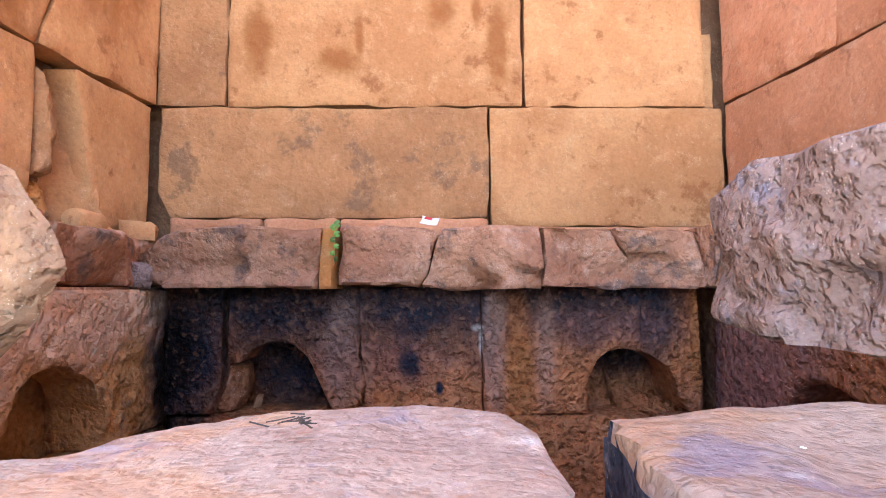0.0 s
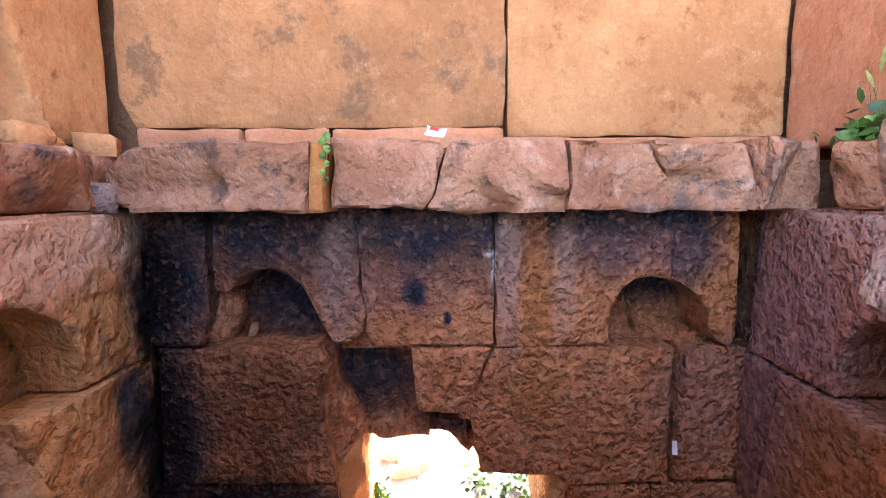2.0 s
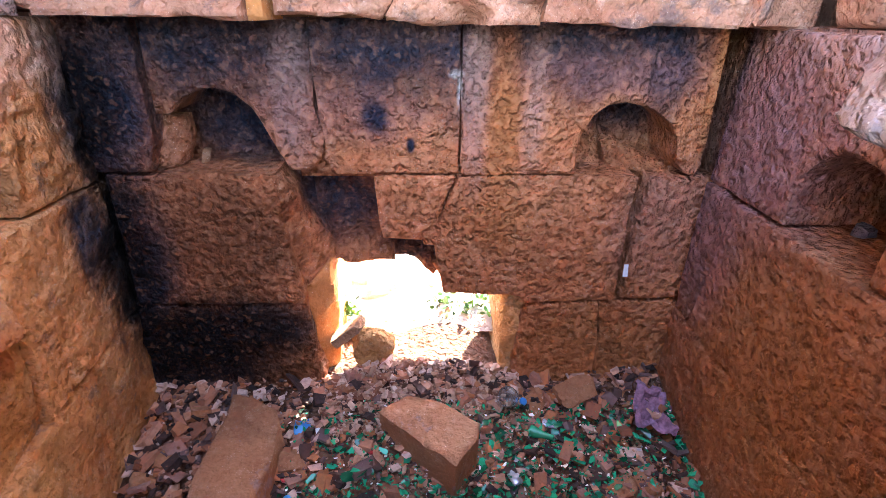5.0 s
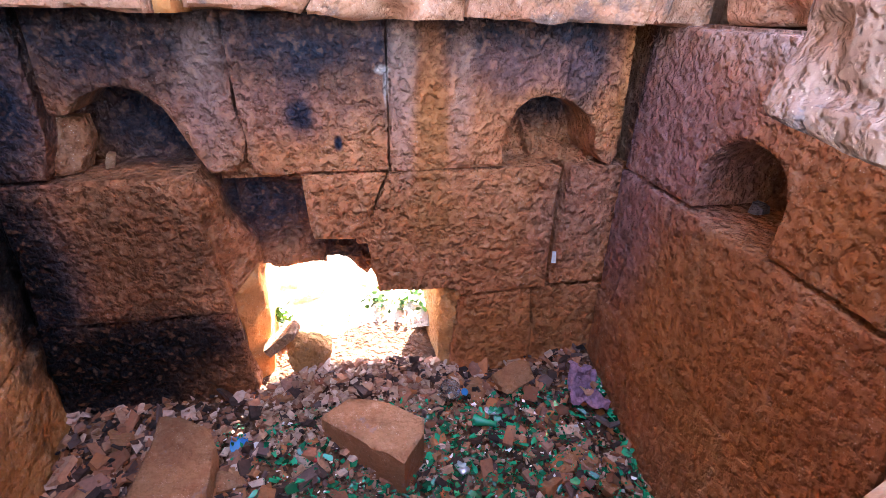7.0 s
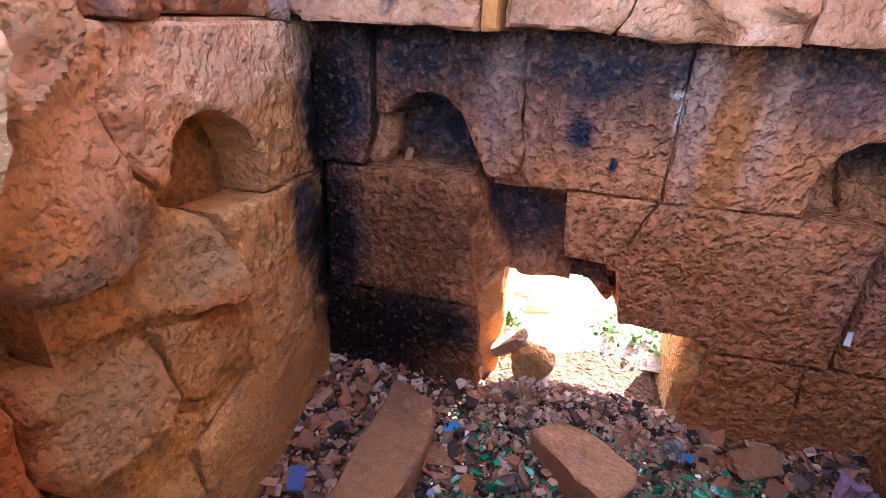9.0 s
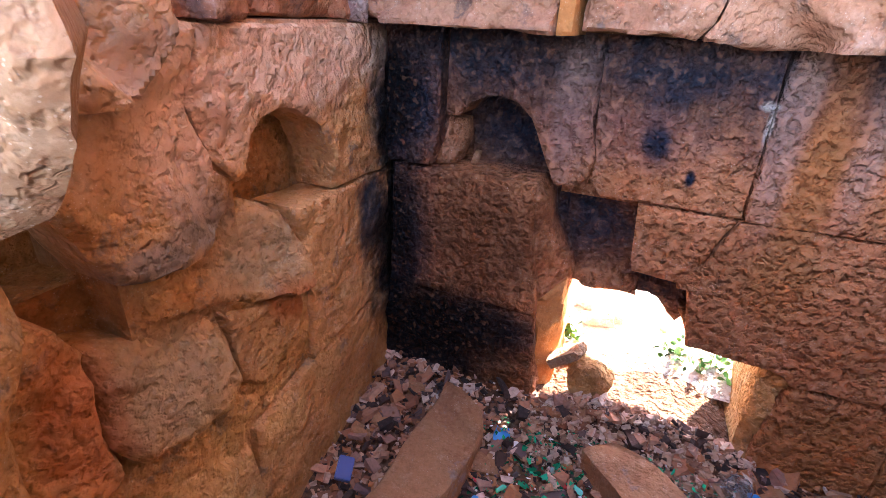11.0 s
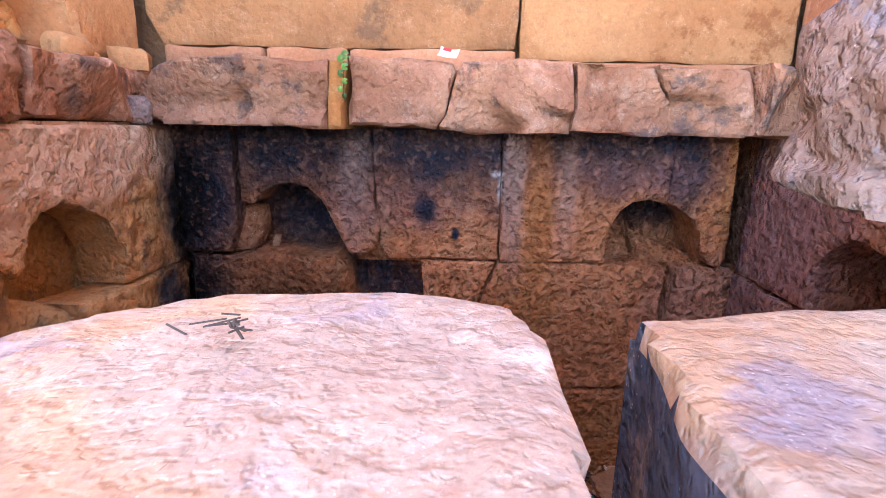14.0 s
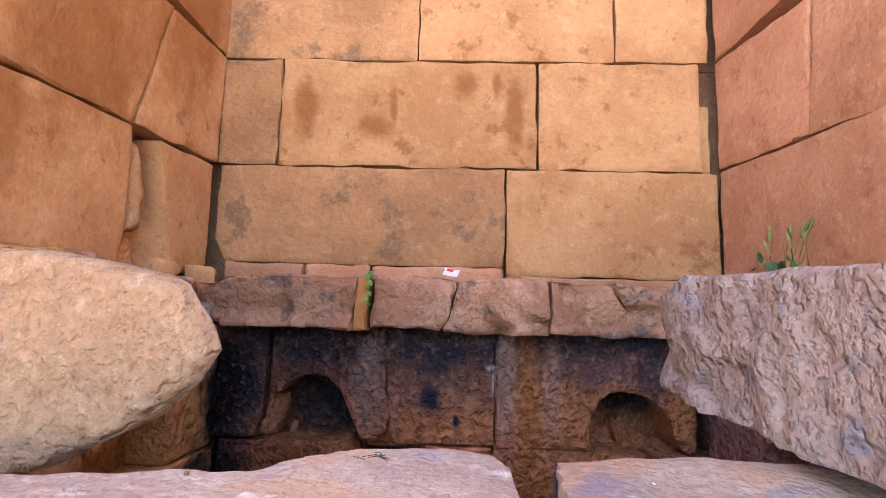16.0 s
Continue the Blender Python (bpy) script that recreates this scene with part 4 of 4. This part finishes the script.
loose_rock("ledge_rubble", -1.12, 2.2, 2.02, (0.10, 0.12, 0.09), 31, ashlar, "tan stone lump lying on the ledge", (0, 0, -15), 7)
loose_rock("stone_shard", -0.635, 2.84, 1.185, (0.035, 0.03, 0.07), 33, niche_stone, "small brown stone shard standing in the arched niche", (0, 14, 20), 5)
loose_rock("niche_pebble", 1.90, 2.08, 1.145, (0.06, 0.06, 0.04), 34, bluish, "small dark pebble lying in the wall niche", (0, 0, 15), 5)
loose_rock("flat_fragment", 1.15, 2.52, 0.02, (0.24, 0.13, 0.05), 32, niche_stone, "flat brown stone fragment leaning on the wall", (25, -6, 24), 6)

# sunlit rocks and weeds outside the hole
hx, hy = np.meshgrid(np.linspace(-1.3, 1.9, 65), np.linspace(2.97, 5.6, 51), indexing="ij")
heap = np.stack([hx.ravel(), hy.ravel(), np.zeros(hx.size)], 1)
rise = np.clip((heap[:, 1] - 3.0) / 0.5, 0, 1)
heap[:, 2] = 0.125 + 0.07 * np.clip((heap[:, 1] - 2.97) / 0.15, 0, 1) + rise * (0.05 + 0.16 * np.clip(5.2 - heap[:, 1], 0, 0.6) / 0.6 * np.clip((heap[:, 1] - 3.1) / 0.7, 0, 1) + 0.035 * fractal(heap, 3.0, 31)) - 0.2 * np.clip((heap[:, 1] - 5.2) / 0.4, 0, 1)
tagged(mesh_object("heap", heap, [(i * 51 + j, (i + 1) * 51 + j, (i + 1) * 51 + j + 1, i * 51 + j + 1) for i in range(64) for j in range(50)], outside_earth), "pale dusty heap of sunlit earth outside", "heap", kind="structure")
for k in range(18):
    x, y = rng.uniform(-0.5, 1.0), rng.uniform(3.25, 4.1)
    s = rng.uniform(0.06, 0.14)
    loose_rock("outside_rock", x, y, 0.17 + 0.16 * min(1.0, (y - 3.1) / 0.7), (s * 1.4, s, s * 0.5), 40 + k, outside_earth, "pale sunlit rock on the ground outside", tuple(rng.uniform(-15, 15, 3)), 5, "rocks outside the hole")


def leaf_clump(name, centre, spread, count, size, label, seed, flat=0.4, round_leaf=False):
    r = np.random.default_rng(seed)
    root = tagged(new(name), label, "plant")
    root.location = Vector(centre) * U
    verts, faces = [], []
    for _ in range(count):
        c = r.normal(size=3) * np.array(spread)
        c[2] = abs(c[2])
        d = r.normal(size=3)
        d[2] = abs(d[2]) * flat
        d /= np.linalg.norm(d)
        side = np.cross(d, r.normal(size=3))
        side /= np.linalg.norm(side) + 1e-9
        up = np.cross(side, d)
        s = size * r.uniform(0.6, 1.3)
        w = s * (0.48 if round_leaf else 0.3)
        n = len(verts)
        verts += [c, c + d * s * 0.35 + side * w, c + d * s * 0.75 + side * w * 0.8 - up * s * 0.05, c + d * s - up * s * 0.12, c + d * s * 0.75 - side * w * 0.8 - up * s * 0.05, c + d * s * 0.35 - side * w, c + d * s * 0.5 + up * s * 0.07]
        faces += [(n, n + 1, n + 6), (n + 1, n + 2, n + 6), (n + 2, n + 3, n + 6), (n + 3, n + 4, n + 6), (n + 4, n + 5, n + 6), (n + 5, n, n + 6)]
    mesh_object("leaves", verts, faces, leaf_green, root)
    stems, sf = [], []
    for _ in range(max(4, count // 8)):
        c = r.normal(size=3) * np.array(spread)
        c[2] = abs(c[2])
        n = len(stems)
        e = np.array((0.004, 0, 0)), np.array((0, 0.004, 0))
        stems += [e[0], -e[0], e[1], c + e[0] * 0.5, c - e[0] * 0.5, c + e[1] * 0.5]
        sf += [(n, n + 1, n + 4, n + 3), (n + 1, n + 2, n + 5, n + 4), (n + 2, n, n + 3, n + 5)]
    mesh_object("stems", stems, sf, grass_green, root)
    return root


leaf_clump("weed", (0.48, 3.16, 0.17), (0.05, 0.03, 0.06), 60, 0.05, "small green weed growing outside the wall hole", 1)
leaf_clump("weed", (0.66, 3.12, 0.17), (0.06, 0.03, 0.07), 70, 0.05, "small green weed growing outside the wall hole", 2)
leaf_clump("weed", (-0.06, 3.05, 0.2), (0.03, 0.02, 0.05), 30, 0.05, "small green weed growing outside the wall hole", 3)
leaf_clump("ledge_weed", (1.745, 2.18, 2.04), (0.05, 0.07, 0.04), 110, 0.06, "green leafy weed growing on the side ledge", 4)
ivy = tagged(new("pennywort"), "small round-leaved green plant growing in a ledge joint", "plant")
verts, faces = [], []
for k, z in enumerate((2.075, 2.06, 2.03, 2.005, 1.975, 1.945, 1.92)):
    c, r = np.array((-0.158 + 0.008 * (-1) ** k, 2.365 - 0.004 * k, z)), 0.017 - 0.0011 * k
    n = len(verts)
    verts += [c + (0, -0.006, 0)] + [c + (r * math.cos(a), 0.002, r * math.sin(a)) for a in np.linspace(0.3, 6.0, 11)]
    faces += [(n, n + 1 + i, n + 2 + i) for i in range(10)]
mesh_object("leaves", verts, faces, leaf_green, ivy)
mesh_object("stems", [(-0.162, 2.372, 1.9), (-0.156, 2.372, 1.9), (-0.159, 2.368, 1.9), (-0.162, 2.372, 2.08), (-0.156, 2.372, 2.08), (-0.159, 2.368, 2.08)], [(0, 1, 4, 3), (1, 2, 5, 4), (2, 0, 3, 5)], grass_green, ivy)
grass = tagged(new("wall_grass"), "tall grass stems with seed heads growing on the side ledge", "plant")
r = np.random.default_rng(4)
blades, bf, heads, hf = [], [], [], []
for _ in range(16):
    x, y, h = 1.75 + r.uniform(-0.03, 0.04), 2.1 + r.uniform(-0.14, 0.12), r.uniform(0.12, 0.30)
    lean = r.normal(size=2) * 0.05
    n = len(blades)
    for t in (0, 0.35, 0.7, 1.0):
        w = 0.004 * (1 - 0.8 * t)
        blades += [(x + lean[0] * t * t - w, y + lean[1] * t * t, 2.05 + h * t), (x + lean[0] * t * t + w, y + lean[1] * t * t + w, 2.05 + h * t)]
    bf += [(n + 2 * i, n + 2 * i + 1, n + 2 * i + 3, n + 2 * i + 2) for i in range(3)]
    if h > 0.2:
        m = len(heads)
        for t in (0.72, 0.86, 1.0):
            w = 0.009 * (1.1 - abs(t - 0.86) * 5)
            cx, cy, cz = x + lean[0] * t * t, y + lean[1] * t * t, 2.05 + h * t
            heads += [(cx - w, cy, cz), (cx, cy + w, cz), (cx + w, cy, cz), (cx, cy - w, cz)]
        hf += [(m + 4 * i + j, m + 4 * i + (j + 1) % 4, m + 4 * i + 4 + (j + 1) % 4, m + 4 * i + 4 + j) for i in range(2) for j in range(4)]
mesh_object("blades", blades, bf, grass_green, grass)
mesh_object("seed_heads", heads, hf, grass_green, grass)

# ---- litter on the floor ----
def lathe(profile, n=18):
    verts = [(r * math.cos(2 * math.pi * k / n), r * math.sin(2 * math.pi * k / n), z) for r, z in profile for k in range(n)]
    faces = [(i * n + k, i * n + (k + 1) % n, (i + 1) * n + (k + 1) % n, (i + 1) * n + k) for i in range(len(profile) - 1) for k in range(n)]
    return np.array(verts), faces


def litter(name, v, f, x, y, turned, material, label, category, lift=0.0):
    v = turn(np.asarray(v, float), *turned)
    return tagged(mesh_object(name, v + (x, y, ground_at(x, y) + 0.012 + lift - v[:, 2].min()), f, material), label, category)


v, f = lathe([(0.0, 0.0), (0.040, 0.0), (0.042, 0.004), (0.050, 0.10), (0.052, 0.104), (0.049, 0.102), (0.039, 0.007), (0.0, 0.006)])
litter("plastic_cup", v, f, 0.752, 2.47, (35, 10, 0), clear_glass, "clear plastic cup lying on broken glass", "cup", 0.01)
cap_v, cap_f = lathe([(0.0, 0.016), (0.017, 0.016), (0.020, 0.013), (0.020, 0.0), (0.018, 0.0), (0.017, 0.011), (0.0, 0.012)], 14)
for x, y, m, label in ((0.859, 2.485, blue_plastic, "blue plastic bottle cap lying on rubble"), (0.102, 2.266, red_plastic, "red plastic bottle cap lying among green glass"),
                       (-0.278, 2.153, red_plastic, "red plastic bottle cap lying among green glass"), (-0.25, 2.06, blue_plastic, "blue plastic bottle cap lying on rubble")):
    litter("litter_piece", cap_v, cap_f, x, y, (25, 15, 0), m, label, "litter", 0.015)
can_profile = [(0.0, 0.0), (0.026, 0.0), (0.034, 0.01), (0.034, 0.13), (0.028, 0.14), (0.0, 0.138)]
for x, y, rz, k in ((0.945, 2.385, 70, 1), (0.747, 2.16, 20, 2)):
    v, f = lathe(can_profile, 20)
    v = 0.75 * v * (1, 0.55, 0.75) + 0.003 * np.stack([value_noise(v * 40 + 5 * k, k + j) for j in range(3)], 1)
    litter("crushed_can", v, f, x, y, (90, 0, rz), tin, "crushed silver and blue drinks can", "can", 0.01)
v, f = lathe([(0.040, 0.0), (0.038, 0.03), (0.022, 0.09), (0.018, 0.14), (0.021, 0.145), (0.021, 0.155), (0.016, 0.156), (0.014, 0.14), (0.018, 0.09), (0.034, 0.03), (0.036, 0.002), (0.040, 0.0)])
v = v * 0.75
litter("bottle_neck", v, f, 0.87, 2.33, (88, 0, 62), green_glass, "broken green glass bottle neck", "bottle", 0.01)
litter("bottle_neck", v, f, 0.2, 1.98, (86, 0, -30), green_glass, "broken green glass bottle neck", "bottle", 0.01)


def small_box(size, bevel=0.004):
    bm = bmesh.new()
    bmesh.ops.create_cube(bm, size=1.0)
    bmesh.ops.scale(bm, vec=size, verts=bm.verts)
    bmesh.ops.bevel(bm, geom=bm.edges[:], offset=bevel, segments=2, affect="EDGES")
    v, f = np.array([w.co[:] for w in bm.verts]), [[w.index for w in face.verts] for face in bm.faces]
    bm.free()
    return v, f


v, f = small_box((0.075, 0.11, 0.03))
pack = litter("cigarette_pack", v, f, -0.86, 1.95, (20, 18, 25), navy_card, "dark blue and white crumpled card packet", "packet", 0.02)
v, f = small_box((0.066, 0.035, 0.004), 0.001)
v = turn(v + (0, 0.028, 0.0155), 20, 18, 25)
mesh_object("label_patch", v + (-0.86, 1.95, ground_at(-0.86, 1.95) + 0.062), f, white_card, pack)


def sheet(w, h, n, crumple, seed):
    """A crumpled sheet with some thickness."""
    g = np.array([(w * (i / n - 0.5), h * (j / n - 0.5), 0.0) for i in range(n + 1) for j in range(n + 1)])
    g[:, 2] += crumple * fractal(g * 1.0, 12, seed, 3)
    g[:, 0] += 0.4 * crumple * value_noise(g * 25, seed + 5)
    m = len(g)
    quads = [(i * (n + 1) + j, (i + 1) * (n + 1) + j, (i + 1) * (n + 1) + j + 1, i * (n + 1) + j + 1) for i in range(n) for j in range(n)]
    edge = [i * (n + 1) for i in range(n + 1)] + [n * (n + 1) + j for j in range(1, n + 1)] + [i * (n + 1) + n for i in range(n - 1, -1, -1)] + [j for j in range(n - 1, 0, -1)]
    back = [tuple(m + k for k in q[::-1]) for q in quads]
    rim = [(edge[k], edge[(k + 1) % len(edge)], m + edge[(k + 1) % len(edge)], m + edge[k]) for k in range(len(edge))]
    return np.concatenate([g, g - (0, 0, 0.002)]), quads + back + rim


v, f = sheet(0.24, 0.20, 16, 0.085, 3)
litter("purple_cloth", v, f, 1.50, 2.38, (8, -12, 70), purple_cloth, "crumpled faded purple cloth scrap on the rubble", "cloth", 0.0)
v, f = sheet(0.075, 0.06, 8, 0.04, 5)
litter("plastic_scrap", v, f, -0.225, 2.381, (20, 10, 30), blue_plastic, "crumpled blue plastic scrap", "plastic scrap", 0.02)
v, f = sheet(0.06, 0.025, 8, 0.01, 6)
litter("paper_scrap", v, f, -0.14, 2.36, (15, 10, 20), white_card, "white printed paper scrap on the rubble", "paper", 0.03)
v, f = sheet(0.03, 0.06, 8, 0.012, 7)
tagged(mesh_object("paper_scrap", turn(v, 80, 10, 15) + (1.342, 2.645, 0.70), f, white_card), "white paper scrap stuck in a wall joint", "paper")
v, f = sheet(0.08, 0.05, 8, 0.012, 8)
wrapper = tagged(mesh_object("wrapper", turn(v, 50, 12, -15) + (0.252, 2.46, 2.105), f, white_card), "crumpled white and red wrapper on the ledge", "wrapper")
v, f = sheet(0.035, 0.014, 5, 0.002, 9)
mesh_object("red_print", turn(v, 50, 12, -15) + (0.248, 2.450, 2.112), f, red_plastic, wrapper)

# twigs and grit on the broad slab
twigs = tagged(new("twigs"), "small pile of dry twigs on the slab", "twigs")
r = np.random.default_rng(11)
for k in range(13):
    c, a, l = np.array((0.172, 0.556, 1.697)) + r.normal(size=3) * (0.012, 0.007, 0.002), r.uniform(0, math.pi), r.uniform(0.008, 0.024)
    d, w = np.array((math.cos(a), math.sin(a), r.normal() * 0.15)) * l / 2, 0.0009
    o = np.array((-math.sin(a) * w, math.cos(a) * w, 0)), np.array((0, 0, w))
    vs = [c - d + o[0], c - d - o[0], c - d + o[1], c + d + o[0], c + d - o[0], c + d + o[1]]
    mesh_object("twig", vs, [(0, 1, 4, 3), (1, 2, 5, 4), (2, 0, 3, 5), (0, 2, 1), (3, 4, 5)], twig_brown, twigs)
for k in range(12):
    x, y = r.uniform(-0.2, 0.33), r.uniform(0.1, 0.6)
    s = r.uniform(0.003, 0.006)
    loose_rock("grit", x, y, 1.682, (s * 1.5, s, s), 200 + k, white_bits if k % 3 == 0 else niche_stone, "small stone crumb lying on the slab", tuple(r.uniform(0, 90, 3)), 2, "grit on the slab")
for k in range(10):
    x, y = r.uniform(0.5, 0.9), r.uniform(0.2, 0.6)
    s = r.uniform(0.003, 0.006)
    loose_rock("grit", x, y, 1.682, (s * 1.5, s, s), 240 + k, white_bits, "small stone crumb lying on the slab", tuple(r.uniform(0, 90, 3)), 2, "grit on the slab")

# ---- rubble ----
r = np.random.default_rng(23)
for k in range(95):
    x, y = r.uniform(-0.95, 1.55), r.uniform(1.35, 2.58)
    if (0.1 < x < 0.65 and 2.0 < y < 2.55) or (-0.66 < x < -0.3 and y > 1.7):
        continue
    s = r.uniform(0.045, 0.11)
    loose_rock("rubble_rock", x, y, ground_at(x, y) - 0.005, (s * 1.35, s, s * 0.55), 300 + k, niche_stone, "loose angular stone lying among the rubble", (r.uniform(-25, 25), r.uniform(-25, 25), r.uniform(0, 180)), 4, "loose stones on the floor")


def scatter(name, count, place, sizes, flatness, material, label, category, seed, lift=0.03, jitter=0.3, base=0.004):
    r = np.random.default_rng(seed)
    corner = np.array([(x, y, z) for x in (-1, 1) for y in (-1, 1) for z in (-1, 1)], float)
    quads = ((0, 1, 3, 2), (4, 6, 7, 5), (0, 4, 5, 1), (2, 3, 7, 6), (0, 2, 6, 4), (1, 5, 7, 3))
    verts, faces = [], []
    for _ in range(count):
        x, y = place(r)
        s = sizes[0] * (sizes[1] / sizes[0]) ** (r.random() ** 2.2)
        v = corner * (1 - jitter * r.random((8, 3)) * 2.0) * (s * r.uniform(0.6, 1.3), s * r.uniform(0.4, 0.9), s * flatness * r.uniform(0.5, 1.2)) * 0.5
        v = turn(v, r.normal() * 22, r.normal() * 22, r.uniform(0, 180))
        v += (x, y, ground_at(x, y) + r.random() * lift + base)
        n = len(verts)
        verts += list(v)
        faces += [tuple(n + i for i in q) for q in quads]
    return tagged(mesh_object(name, verts, faces, material, smooth=False), label, category, kind="stuff")


def over_floor(r):
    return r.uniform(-1.0, 1.6), 2.64 - 1.35 * r.random() ** 1.1


def middle(r):
    return min(1.58, max(-0.5, r.normal() * 0.6 + 0.7)), 2.46 - 1.0 * r.random()


def by_hole(r):
    return r.uniform(-0.15, 0.85), r.uniform(2.3, 2.64)


scatter("rubble", 7600, over_floor, (0.018, 0.12), 0.40, rubble_mix, "small broken stone chips covering the floor", "rubble", 1, 0.05)
scatter("hole_rubble", 1500, by_hole, (0.014, 0.065), 0.4, dusty_mix, "dusty stone chips spilling from the wall hole", "rubble", 2, 0.03, 0.3, 0.03)
scatter("glass_shards", 5200, middle, (0.011, 0.075), 0.10, green_glass, "shards of broken green bottle glass", "broken glass", 3, 0.035, 0.5, 0.035)
scatter("pale_scraps", 520, middle, (0.010, 0.038), 0.12, white_bits, "small pale scraps of paper and glass", "scraps", 4, 0.03, 0.4, 0.045)
